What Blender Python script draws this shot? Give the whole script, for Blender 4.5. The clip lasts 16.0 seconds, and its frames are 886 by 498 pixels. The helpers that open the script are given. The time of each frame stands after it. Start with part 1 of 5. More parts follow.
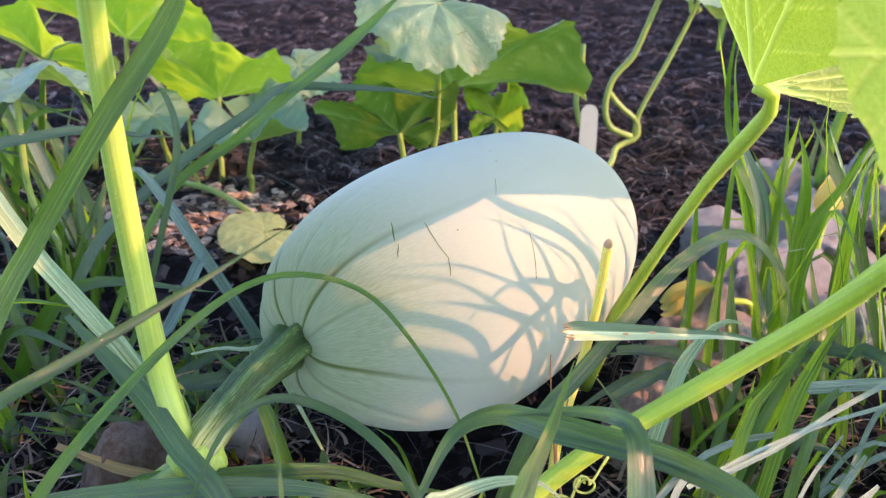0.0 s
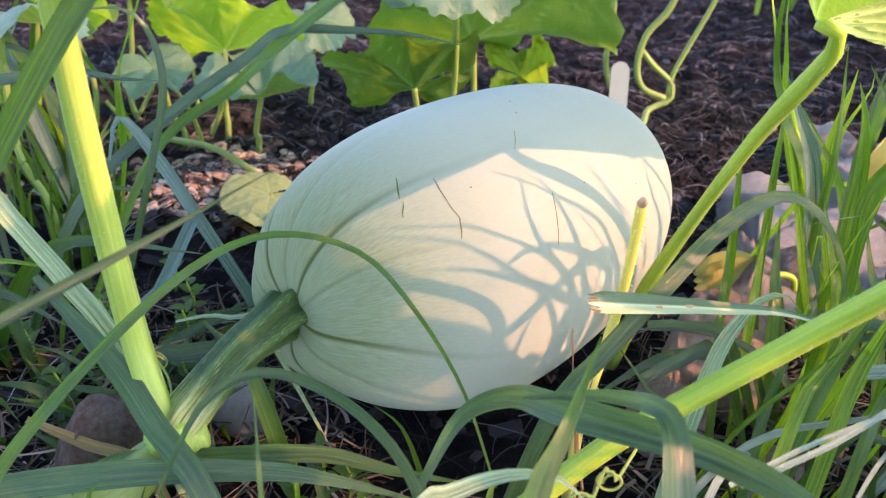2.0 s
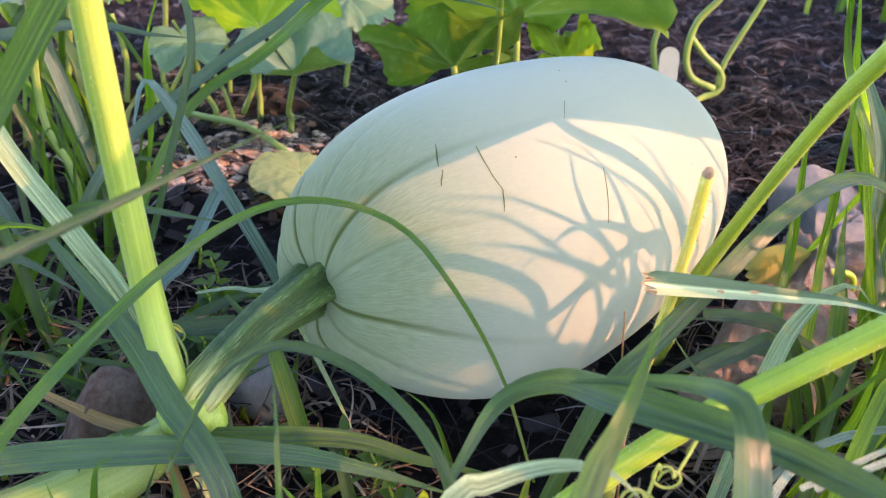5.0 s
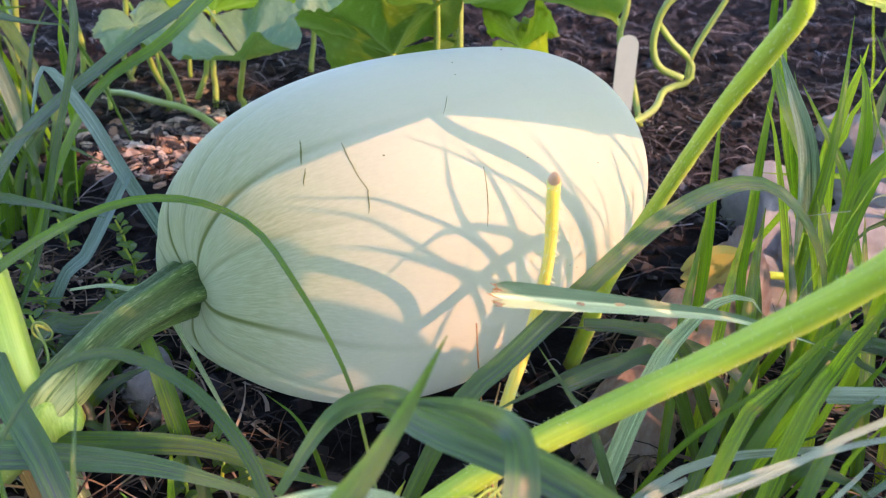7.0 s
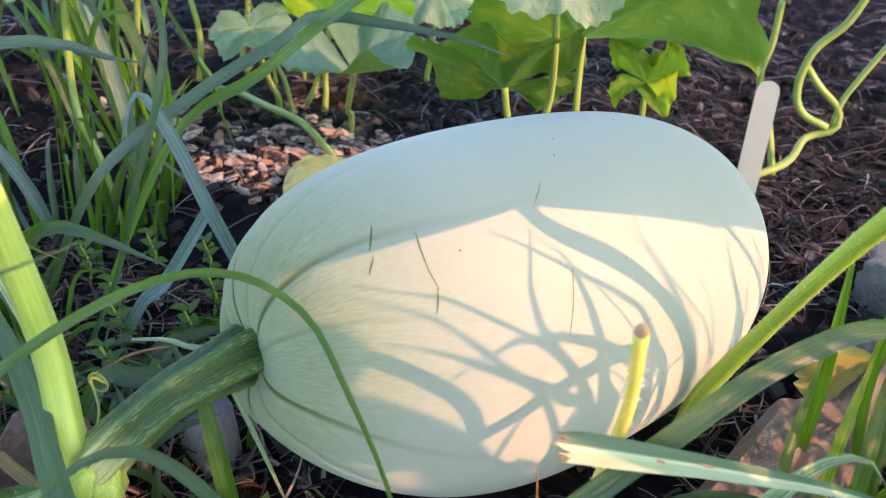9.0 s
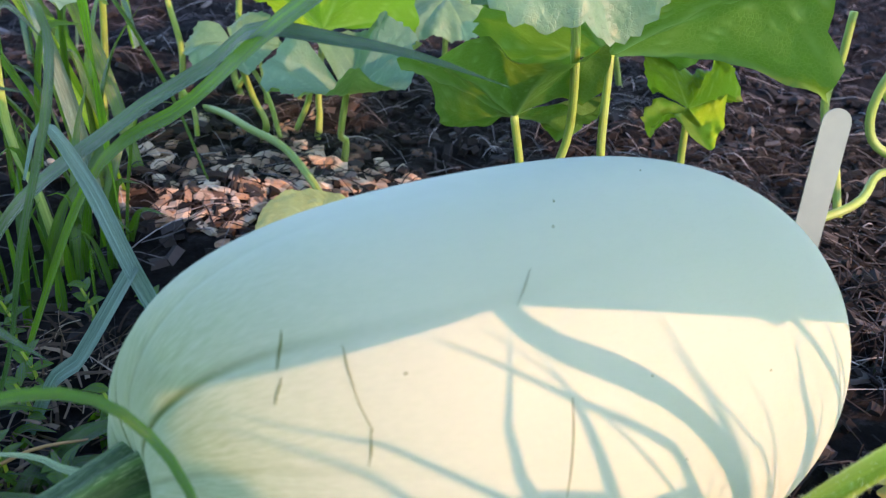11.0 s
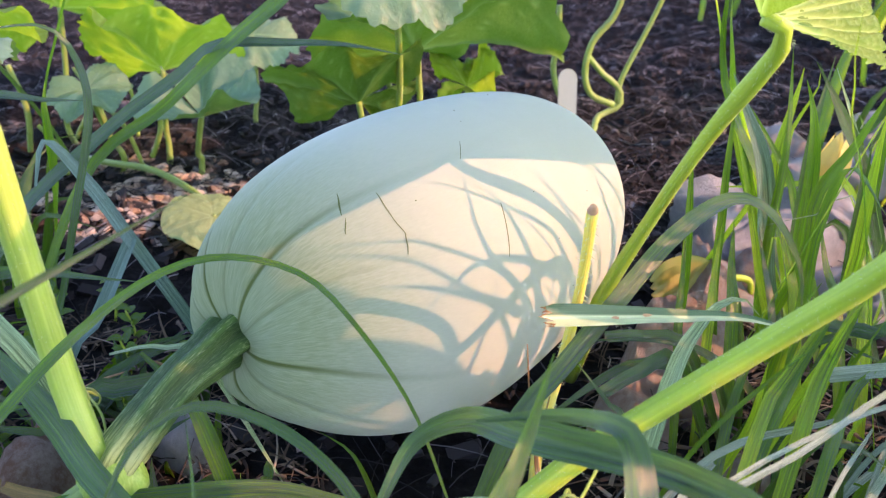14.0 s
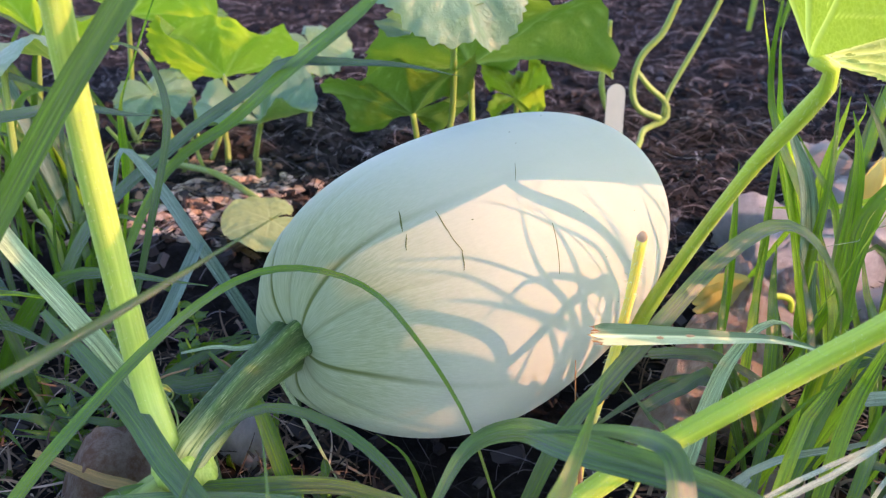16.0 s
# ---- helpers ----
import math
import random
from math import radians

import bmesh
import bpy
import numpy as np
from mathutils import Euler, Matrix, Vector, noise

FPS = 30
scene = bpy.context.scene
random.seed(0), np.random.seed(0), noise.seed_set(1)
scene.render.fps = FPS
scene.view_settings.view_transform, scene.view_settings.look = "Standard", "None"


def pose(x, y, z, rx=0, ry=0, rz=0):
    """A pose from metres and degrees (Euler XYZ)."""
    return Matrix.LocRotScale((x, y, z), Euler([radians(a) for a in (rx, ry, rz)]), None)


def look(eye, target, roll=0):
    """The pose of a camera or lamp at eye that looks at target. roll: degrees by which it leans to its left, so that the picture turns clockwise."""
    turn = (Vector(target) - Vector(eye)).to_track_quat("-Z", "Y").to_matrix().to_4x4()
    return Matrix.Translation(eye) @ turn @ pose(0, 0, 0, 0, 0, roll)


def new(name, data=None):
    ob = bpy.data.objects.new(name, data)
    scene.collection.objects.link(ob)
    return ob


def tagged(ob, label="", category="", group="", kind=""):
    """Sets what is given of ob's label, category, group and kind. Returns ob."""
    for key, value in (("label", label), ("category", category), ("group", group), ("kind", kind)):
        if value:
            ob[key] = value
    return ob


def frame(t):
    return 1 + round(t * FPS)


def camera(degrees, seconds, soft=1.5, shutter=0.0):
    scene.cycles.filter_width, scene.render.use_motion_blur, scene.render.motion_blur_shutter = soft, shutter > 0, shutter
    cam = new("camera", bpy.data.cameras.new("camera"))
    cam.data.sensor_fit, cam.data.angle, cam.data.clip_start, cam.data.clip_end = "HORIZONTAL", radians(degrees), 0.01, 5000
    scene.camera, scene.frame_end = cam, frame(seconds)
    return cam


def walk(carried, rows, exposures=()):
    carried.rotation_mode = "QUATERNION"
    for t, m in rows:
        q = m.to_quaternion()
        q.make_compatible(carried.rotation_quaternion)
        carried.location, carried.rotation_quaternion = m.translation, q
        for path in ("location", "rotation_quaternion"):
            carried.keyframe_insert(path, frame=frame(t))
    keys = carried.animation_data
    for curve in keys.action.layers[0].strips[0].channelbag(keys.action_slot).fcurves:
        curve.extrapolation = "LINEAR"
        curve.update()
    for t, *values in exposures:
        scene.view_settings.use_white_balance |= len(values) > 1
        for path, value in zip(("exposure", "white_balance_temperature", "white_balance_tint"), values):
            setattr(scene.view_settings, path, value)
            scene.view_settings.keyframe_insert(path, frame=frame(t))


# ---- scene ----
cam = camera(55.2, 16.0, soft=1.2)
cam.data.dof.use_dof, cam.data.dof.focus_distance, cam.data.dof.aperture_fstop = True, 0.37, 17.0
PATH = [
    (0, (0.037, 0.016, 0.298), (0.051, 1.846, -0.507), 0.4),
    (0.5, (0.034, 0.016, 0.289), (0.04, 1.838, -0.536), 0.6),
    (1, (0.042, 0.033, 0.281), (0.03, 1.845, -0.564), 0.6),
    (1.5, (0.044, 0.051, 0.279), (0.01, 1.857, -0.58), 0.4),
    (2, (0.043, 0.054, 0.275), (0.001, 1.858, -0.588), 0.5),
    (2.5, (0.036, 0.053, 0.268), (-0.003, 1.859, -0.591), 0.7),
    (3, (0.033, 0.055, 0.264), (0.006, 1.864, -0.588), 0.9),
    (3.2, (0.035, 0.055, 0.263), (0.011, 1.867, -0.582), 1.2),
    (5.3, (0.04, 0.076, 0.253), (-0.076, 1.875, -0.613), 1.5),
    (5.5, (0.049, 0.078, 0.253), (-0.069, 1.873, -0.621), 1.5),
    (6, (0.073, 0.084, 0.254), (-0.063, 1.871, -0.634), 1.3),
    (6.5, (0.077, 0.087, 0.255), (-0.075, 1.868, -0.642), 1.3),
    (7, (0.098, 0.096, 0.255), (-0.08, 1.874, -0.644), 1.5),
    (7.5, (0.098, 0.101, 0.265), (-0.116, 1.872, -0.64), 1.6),
    (8, (0.095, 0.1, 0.266), (-0.167, 1.855, -0.655), 1.9),
    (8.5, (0.081, 0.106, 0.277), (-0.258, 1.837, -0.665), 2.6),
    (9, (0.102, 0.146, 0.28), (-0.336, 1.844, -0.682), 3.4),
    (9.2, (0.108, 0.163, 0.283), (-0.38, 1.843, -0.687), 3.7),
    (11.3, (0.098, 0.24, 0.258), (-0.433, 1.925, -0.68), 2.9),
    (11.5, (0.096, 0.209, 0.257), (-0.366, 1.919, -0.673), 2.2),
    (12, (0.071, 0.122, 0.255), (-0.208, 1.887, -0.644), 0.4),
    (12.5, (0.047, 0.088, 0.263), (-0.066, 1.886, -0.606), -0.6),
    (13, (0.052, 0.078, 0.267), (0.036, 1.888, -0.585), -0.9),
    (13.5, (0.054, 0.075, 0.271), (0.09, 1.89, -0.567), -0.7),
    (14, (0.048, 0.068, 0.269), (0.102, 1.886, -0.563), -0.5),
    (14.5, (0.05, 0.059, 0.274), (0.105, 1.881, -0.549), -0.3),
    (15, (0.051, 0.054, 0.279), (0.082, 1.88, -0.537), -0.3),
    (15.5, (0.046, 0.053, 0.28), (0.043, 1.875, -0.544), -0.2),
    (16, (0.04, 0.053, 0.285), (0.008, 1.868, -0.554), 0.1),
]
EXPOSURES = [(0, 2.10, 6180, 26), (5, 2.11, 6300, 26), (8.5, 2.12, 6280, 26), (9.2, 2.06, 6120, 24), (11.3, 2.0, 5780, 14), (11.7, 1.90, 5850, 16), (12.5, 1.96, 5950, 25), (13.2, 2.06, 6120, 26), (16, 2.11, 6130, 27)]
walk(cam, [(t, look(eye, target, roll)) for t, eye, target, roll in PATH], EXPOSURES)

# ---- light ----
SUN = Vector((0.827, -0.2847, 0.4848)).normalized()
sun = new("sun", bpy.data.lights.new("sun", "SUN"))
sun.data.energy, sun.data.angle, sun.data.color = 1.58, radians(0.5), (1.0, 0.485, 0.215)
sun.matrix_world = look(tuple(SUN * 6), (0, 0, 0))
world = bpy.data.worlds.new("sky")
scene.world = world
world.use_nodes = True
wn = world.node_tree.nodes
sky = wn.new("ShaderNodeTexSky")
sky.sky_type, sky.sun_disc = "NISHITA", False
sky.sun_elevation, sky.sun_rotation = math.asin(SUN.z), math.atan2(SUN.x, SUN.y)
world.node_tree.links.new(sky.outputs[0], wn["Background"].inputs[0])
wn["Background"].inputs[1].default_value = 0.136


# ---- materials ----
class Mat:
    """A node material with short calls for the usual nodes."""

    def __init__(self, name):
        self.m = bpy.data.materials.new(name)
        self.m.use_nodes = True
        self.t = self.m.node_tree
        self.bsdf, self.out = self.t.nodes["Principled BSDF"], self.t.nodes["Material Output"]

    def node(self, kind, **sockets):
        n = self.t.nodes.new(kind)
        for k, v in sockets.items():
            self.put(n.inputs[k.replace("_", " ")], v)
        return n

    def put(self, socket, v):
        if hasattr(v, "is_output"):
            self.t.links.new(v, socket)
        else:
            socket.default_value = v

    def attr(self, name):
        n = self.t.nodes.new("ShaderNodeAttribute")
        n.attribute_name = name
        return n

    def noise(self, scale, detail=3.0, vector=None, rough=0.55, stretch=None):
        n = self.t.nodes.new("ShaderNodeTexNoise")
        n.inputs["Scale"].default_value, n.inputs["Detail"].default_value, n.inputs["Roughness"].default_value = scale, detail, rough
        if vector is None:
            vector = self.t.nodes.new("ShaderNodeTexCoord").outputs["Object"]
        if stretch:
            mp = self.t.nodes.new("ShaderNodeMapping")
            mp.inputs["Scale"].default_value = stretch
            self.t.links.new(vector, mp.inputs["Vector"])
            vector = mp.outputs[0]
        self.t.links.new(vector, n.inputs["Vector"])
        return n.outputs["Fac"]

    def ramp(self, fac, stops):
        n = self.t.nodes.new("ShaderNodeValToRGB")
        self.t.links.new(fac, n.inputs[0])
        e = n.color_ramp.elements
        while len(e) < len(stops):
            e.new(0.5)
        for s, (p, c) in zip(e, stops):
            s.position, s.color = p, (*c, 1) if len(c) == 3 else c
        return n.outputs[0]

    def mix(self, fac, a, b, kind="MIX"):
        n = self.t.nodes.new("ShaderNodeMix")
        n.data_type, n.blend_type = "RGBA", kind
        self.put(n.inputs[0], fac)
        self.put(n.inputs[6], (*a, 1) if isinstance(a, tuple) else a)
        self.put(n.inputs[7], (*b, 1) if isinstance(b, tuple) else b)
        return n.outputs[2]

    def math(self, op, a, b=0.0, clamp=False):
        n = self.t.nodes.new("ShaderNodeMath")
        n.operation, n.use_clamp = op, clamp
        self.put(n.inputs[0], a)
        self.put(n.inputs[1], b)
        return n.outputs[0]

    def random(self):
        return self.t.nodes.new("ShaderNodeObjectInfo").outputs["Random"]

    def island(self):
        return self.t.nodes.new("ShaderNodeNewGeometry").outputs["Random Per Island"]

    def bump(self, height, strength=0.3, distance=0.001):
        n = self.node("ShaderNodeBump", Strength=strength, Distance=distance, Height=height)
        self.t.links.new(n.outputs[0], self.bsdf.inputs["Normal"])
        return n.outputs[0]

    def surface(self, color, rough=0.6, spec=0.4):
        self.put(self.bsdf.inputs["Base Color"], (*color, 1) if isinstance(color, tuple) else color)
        self.put(self.bsdf.inputs["Roughness"], rough)
        self.put(self.bsdf.inputs["Specular IOR Level"], spec)

    def through_light(self, color, amount):
        """Adds light that comes through a thin leaf."""
        tr = self.node("ShaderNodeBsdfTranslucent", Color=color)
        mx = self.node("ShaderNodeMixShader")
        self.put(mx.inputs[0], amount)
        self.t.links.new(self.bsdf.outputs[0], mx.inputs[1])
        self.t.links.new(tr.outputs[0], mx.inputs[2])
        self.t.links.new(mx.outputs[0], self.out.inputs[0])


def leafy(name, dark, light, glow, vein, amount=0.4, rough=0.5, spec=0.35):
    """A leaf: blotched green, paler veins, and light coming through."""
    k = Mat(name)
    base = k.mix(k.noise(28, 4), dark, light)
    base = k.mix(k.math("MULTIPLY", k.noise(420, 2), 0.35), base, vein)
    v = k.attr("vein").outputs["Fac"]
    net = k.t.nodes.new("ShaderNodeTexVoronoi")
    net.feature, net.inputs["Scale"].default_value = "DISTANCE_TO_EDGE", 460.0
    k.t.links.new(k.t.nodes.new("ShaderNodeTexCoord").outputs["Object"], net.inputs["Vector"])
    mesh_lines = k.ramp(net.outputs["Distance"], [(0.0, (0.16, 0.16, 0.16)), (0.12, (0, 0, 0))])
    v = k.math("MAXIMUM", v, mesh_lines)
    col = k.mix(v, base, vein)
    k.surface(col, rough, spec)
    g = k.mix(k.noise(35, 3), glow, tuple(c * 0.75 for c in glow))
    g = k.mix(k.math("MULTIPLY", v, 0.8), g, tuple(min(1.0, c * 1.15 + 0.12) for c in glow))
    k.bump(k.math("ADD", k.math("MULTIPLY", v, -1.2), k.noise(330, 3)), 0.5, 0.0012)
    k.through_light(g, amount)
    return k.m


def grassy(name, dark, light, glow, amount=0.35, rough=0.38, spec=0.5, island=False):
    """A grass blade: lengthwise ribs coarse and fine, a pale midrib, blade to blade variation."""
    k = Mat(name)
    a = k.attr("lay").outputs["Vector"]
    r = k.island() if island else k.random()
    base = k.mix(r, dark, light)
    rib = k.noise(1.0, 2, a, stretch=(70.0, 0.5, 1.0))
    band = k.noise(1.0, 1, a, stretch=(7.0, 0.35, 1.0))
    ribs = k.math("ADD", k.math("MULTIPLY", rib, 0.72), k.math("MULTIPLY", band, 0.28))
    ribc = k.ramp(ribs, [(0.36, (0.30, 0.36, 0.28)), (0.50, (0.88, 0.90, 0.86)), (0.64, (2.1, 1.95, 2.05))])
    base = k.mix(1.0, base, ribc, "MULTIPLY")
    sep = k.t.nodes.new("ShaderNodeSeparateXYZ")
    k.t.links.new(a, sep.inputs[0])
    middle = k.math("LESS_THAN", k.math("ABSOLUTE", sep.outputs[0]), 0.035)
    base = k.mix(k.math("MULTIPLY", middle, 0.07), base, (0.36, 0.45, 0.24))
    blot = k.noise(60, 4)
    base = k.mix(k.ramp(blot, [(0.62, (0, 0, 0)), (0.8, (0.22, 0.22, 0.22))]), base, (0.3, 0.33, 0.1))
    k.surface(base, k.ramp(ribs, [(0.4, (rough + 0.12,) * 3), (0.6, (rough,) * 3)]), spec)
    k.bump(ribs, 0.65, 0.0008)
    k.through_light(k.mix(1.0, k.mix(r, glow, tuple(c * 0.7 for c in glow)), ribc, "MULTIPLY"), amount)
    return k.m


def stalky(name, dark, light, rough=0.45, fleshy=0.45):
    """A fleshy ribbed leaf stalk."""
    k = Mat(name)
    a = k.attr("lay").outputs["Vector"]
    rib = k.noise(1.0, 3, a, stretch=(3.6, 3.6, 0.12))
    col = k.mix(k.ramp(rib, [(0.35, (0, 0, 0)), (0.65, (1, 1, 1))]), dark, light)
    col = k.mix(k.math("MULTIPLY", k.noise(900, 2), 0.14), col, (0.7, 0.8, 0.4))
    k.surface(col, rough, 0.4)
    k.put(k.bsdf.inputs["Subsurface Weight"], fleshy)
    k.put(k.bsdf.inputs["Subsurface Radius"], (0.006, 0.007, 0.0015))
    k.put(k.bsdf.inputs["Subsurface Scale"], 1.0)
    k.bump(rib, 0.35, 0.0008)
    return k.m


GRASS = grassy("grass_green", (0.012, 0.048, 0.009), (0.050, 0.135, 0.020), (0.40, 0.80, 0.02), 0.33, 0.20, 0.9)
GRASS_BLUE = grassy("grass_blue_green", (0.009, 0.034, 0.014), (0.030, 0.084, 0.030), (0.26, 0.54, 0.03), 0.20, 0.20, 1.0)
GRASS_DRY = grassy("grass_bleached", (0.20, 0.29, 0.23), (0.34, 0.43, 0.37), (0.3, 0.42, 0.22), 0.2, 0.38)
# Sunlit copy of the grass green; the sun is put into its lighter colours.
GRASS_SUNLIT = grassy("grass_sunlit", (0.075, 0.19, 0.02), (0.15, 0.32, 0.035), (0.66, 0.95, 0.03), 0.52, 0.20, 0.9)
CUT = Mat("cut_blade_shaded_half")
lay_x = CUT.t.nodes.new("ShaderNodeSeparateXYZ")
CUT.t.links.new(CUT.attr("lay").outputs["Vector"], lay_x.inputs[0])
cut_rib = CUT.noise(1.0, 2, CUT.attr("lay").outputs["Vector"], stretch=(40.0, 0.6, 1.0))
# Shade on the blade's folded upper half is put into its colour.
cut_shade = CUT.math("MULTIPLY", CUT.math("SUBTRACT", lay_x.outputs[0], 0.08), 14.0, True)
CUT.surface(CUT.mix(1.0, CUT.mix(cut_shade, (0.46, 0.56, 0.34), (0.07, 0.15, 0.08)), CUT.ramp(cut_rib, [(0.35, (0.75, 0.78, 0.75)), (0.65, (1.2, 1.18, 1.2))]), "MULTIPLY"), 0.35, 0.6)
CUT.bump(cut_rib, 0.4, 0.0006)
CUT = CUT.m
GRASS_DEAD = grassy("grass_dead", (0.24, 0.15, 0.05), (0.42, 0.30, 0.10), (0.5, 0.3, 0.08), 0.2, 0.4)
# Shaded copy of the grass green; the shade is in its colours.
GRASS_SHADE = grassy("grass_shaded", (0.012, 0.045, 0.010), (0.035, 0.095, 0.020), (0.28, 0.58, 0.02), 0.25, 0.20, 0.9)
GRASS_RIBBED = grassy("grass_ribbed", (0.022, 0.066, 0.020), (0.044, 0.112, 0.034), (0.34, 0.62, 0.04), 0.22, 0.18, 1.0)
GRASS_SILVER = grassy("grass_silvery", (0.10, 0.19, 0.17), (0.16, 0.26, 0.24), (0.22, 0.42, 0.12), 0.2, 0.3, 0.7)
GRASS_PALE = grassy("grass_pale", (0.34, 0.48, 0.27), (0.42, 0.56, 0.34), (0.3, 0.5, 0.1), 0.25, 0.35)
LEAF_GREEN = leafy("leaf_green", (0.07, 0.17, 0.03), (0.10, 0.22, 0.04), (0.60, 0.90, 0.02), (0.24, 0.38, 0.10), 0.50)
LEAF_BLUE = leafy("leaf_bloomy", (0.11, 0.22, 0.14), (0.15, 0.27, 0.18), (0.3, 0.55, 0.04), (0.22, 0.36, 0.22), 0.3, 0.42, 0.5)
LEAF_PALE = leafy("leaf_underside", (0.40, 0.52, 0.18), (0.48, 0.60, 0.23), (0.36, 0.60, 0.04), (0.58, 0.70, 0.36), 0.42, 0.6, 0.25)
LEAF_GLOW = leafy("leaf_lit_through", (0.11, 0.25, 0.012), (0.16, 0.33, 0.016), (0.42, 0.78, 0.015), (0.36, 0.52, 0.10), 0.4, 0.6, 0.25)
LEAF_NET = leafy("leaf_netted_underside", (0.06, 0.13, 0.02), (0.09, 0.18, 0.03), (0.30, 0.58, 0.015), (0.50, 0.62, 0.22), 0.38, 0.75, 0.12)
LEAF_SOFT = leafy("leaf_soft_green", (0.26, 0.38, 0.17), (0.32, 0.45, 0.21), (0.40, 0.62, 0.08), (0.42, 0.54, 0.28), 0.35, 0.6, 0.25)
# Leaf green again, with the shade on the back leaves put into its colour.
LEAF_SHADY = leafy("leaf_shady", (0.05, 0.125, 0.02), (0.075, 0.17, 0.03), (0.26, 0.48, 0.02), (0.2, 0.32, 0.1), 0.35)
STALK = stalky("leaf_stalk_green", (0.27, 0.41, 0.02), (0.39, 0.53, 0.032))
STALK_PALE = stalky("leaf_stalk_pale", (0.29, 0.45, 0.05), (0.46, 0.60, 0.11))
# Shade is put into this duller stalk green for stalks behind and vines.
STALK_SHADY = stalky("leaf_stalk_shaded", (0.15, 0.24, 0.035), (0.28, 0.38, 0.09))
STALK_YELLOW = stalky("leaf_stalk_yellow", (0.74, 0.60, 0.08), (0.88, 0.76, 0.18))
HAIR = Mat("bristle")
HAIR.surface((0.6, 0.66, 0.42), 0.5)
HAIR = HAIR.m


def squash_skin():
    k = Mat("squash_skin")
    lay = k.attr("lay").outputs["Vector"]
    streak = k.noise(1.0, 4, lay, stretch=(16.0, 3.0, 16.0))
    fine = k.noise(700, 3)
    broad = k.noise(16, 3)
    cream = k.mix(broad, (0.45, 0.49, 0.405), (0.51, 0.545, 0.465))
    cream = k.mix(k.math("MULTIPLY", streak, 0.2), cream, (0.58, 0.60, 0.50))
    # small pale green dashes that run lengthwise
    dash = k.noise(1.0, 4, lay, stretch=(150.0, 34.0, 150.0))
    cream = k.mix(k.ramp(dash, [(0.52, (0, 0, 0)), (0.70, (0.32, 0.32, 0.32))]), cream, (0.43, 0.49, 0.375))
    # greener and streaked towards the stem
    end = k.attr("stem_end").outputs["Fac"]
    fleck = k.noise(1.0, 4, lay, stretch=(70.0, 40.0, 70.0))
    green = k.mix(k.ramp(fleck, [(0.36, (0, 0, 0)), (0.72, (1, 1, 1))]), (0.245, 0.31, 0.165), (0.355, 0.41, 0.26))
    col = k.mix(end, cream, green)
    col = k.mix(k.math("MULTIPLY", k.attr("groove").outputs["Fac"], 0.85, True), col, (0.10, 0.14, 0.035))
    col = k.mix(k.ramp(fine, [(0.66, (0, 0, 0)), (0.76, (0.3, 0.3, 0.3))]), col, (0.50, 0.52, 0.40))
    k.surface(col, k.ramp(k.noise(90, 4), [(0.3, (0.52,) * 3), (0.7, (0.66,) * 3)]), 0.3)
    k.put(k.bsdf.inputs["Diffuse Roughness"], 1.0)
    k.put(k.bsdf.inputs["Subsurface Weight"], 0.08)
    k.put(k.bsdf.inputs["Subsurface Radius"], (0.006, 0.005, 0.003))
    k.put(k.bsdf.inputs["Subsurface Scale"], 0.5)
    k.bump(k.math("ADD", k.noise(260, 3), k.math("MULTIPLY", streak, 0.6)), 0.12, 0.0008)
    return k.m


SKIN = squash_skin()


def peduncle_bark():
    k = Mat("squash_stem_bark")
    a = k.attr("lay").outputs["Vector"]
    rib = k.noise(1.0, 3, a, stretch=(8.0, 8.0, 0.22))
    dash = k.noise(1.0, 2, a, stretch=(44.0, 44.0, 2.6))
    col = k.mix(k.ramp(rib, [(0.35, (0, 0, 0)), (0.65, (1, 1, 1))]), (0.030, 0.080, 0.020), (0.070, 0.150, 0.034))
    col = k.mix(k.ramp(dash, [(0.56, (0, 0, 0)), (0.66, (0.7, 0.7, 0.7))]), col, (0.30, 0.40, 0.20))
    # Shade in the furrows between ridges is put into the colour.
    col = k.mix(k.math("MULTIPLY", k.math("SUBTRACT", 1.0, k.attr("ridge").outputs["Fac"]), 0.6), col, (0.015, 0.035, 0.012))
    far = k.attr("tip").outputs["Fac"]
    col = k.mix(far, col, k.mix(k.ramp(k.math("ADD", k.math("MULTIPLY", rib, 0.7), k.math("MULTIPLY", dash, 0.3)), [(0.40, (0, 0, 0)), (0.56, (1, 1, 1))]), (0.10, 0.17, 0.03), (0.58, 0.60, 0.24)))
    k.surface(col, 0.5, 0.4)
    k.bump(k.math("ADD", rib, dash), 0.5, 0.001)
    return k.m


PEDUNCLE = peduncle_bark()


def earth():
    k = Mat("dark_soil")
    n = k.noise(45, 8, rough=0.7)
    col = k.ramp(n, [(0.35, (0.004, 0.004, 0.0045)), (0.55, (0.013, 0.0125, 0.014)), (0.75, (0.055, 0.052, 0.057))])
    k.surface(col, 0.95, 0.06)
    k.bump(k.math("ADD", k.noise(160, 6, rough=0.7), n), 0.9, 0.006)
    return k.m


SOIL = earth()


def woody(name, stops, island=True, rough=0.85):
    k = Mat(name)
    r = k.island() if island else k.random()
    col = k.ramp(r, stops)
    col = k.mix(k.math("MULTIPLY", k.noise(300, 4, stretch=(1, 1, 0.3)), 0.55), col, (0.04, 0.034, 0.034))
    k.surface(col, rough, 0.1)
    k.bump(k.noise(500, 3), 0.5, 0.001)
    return k.m


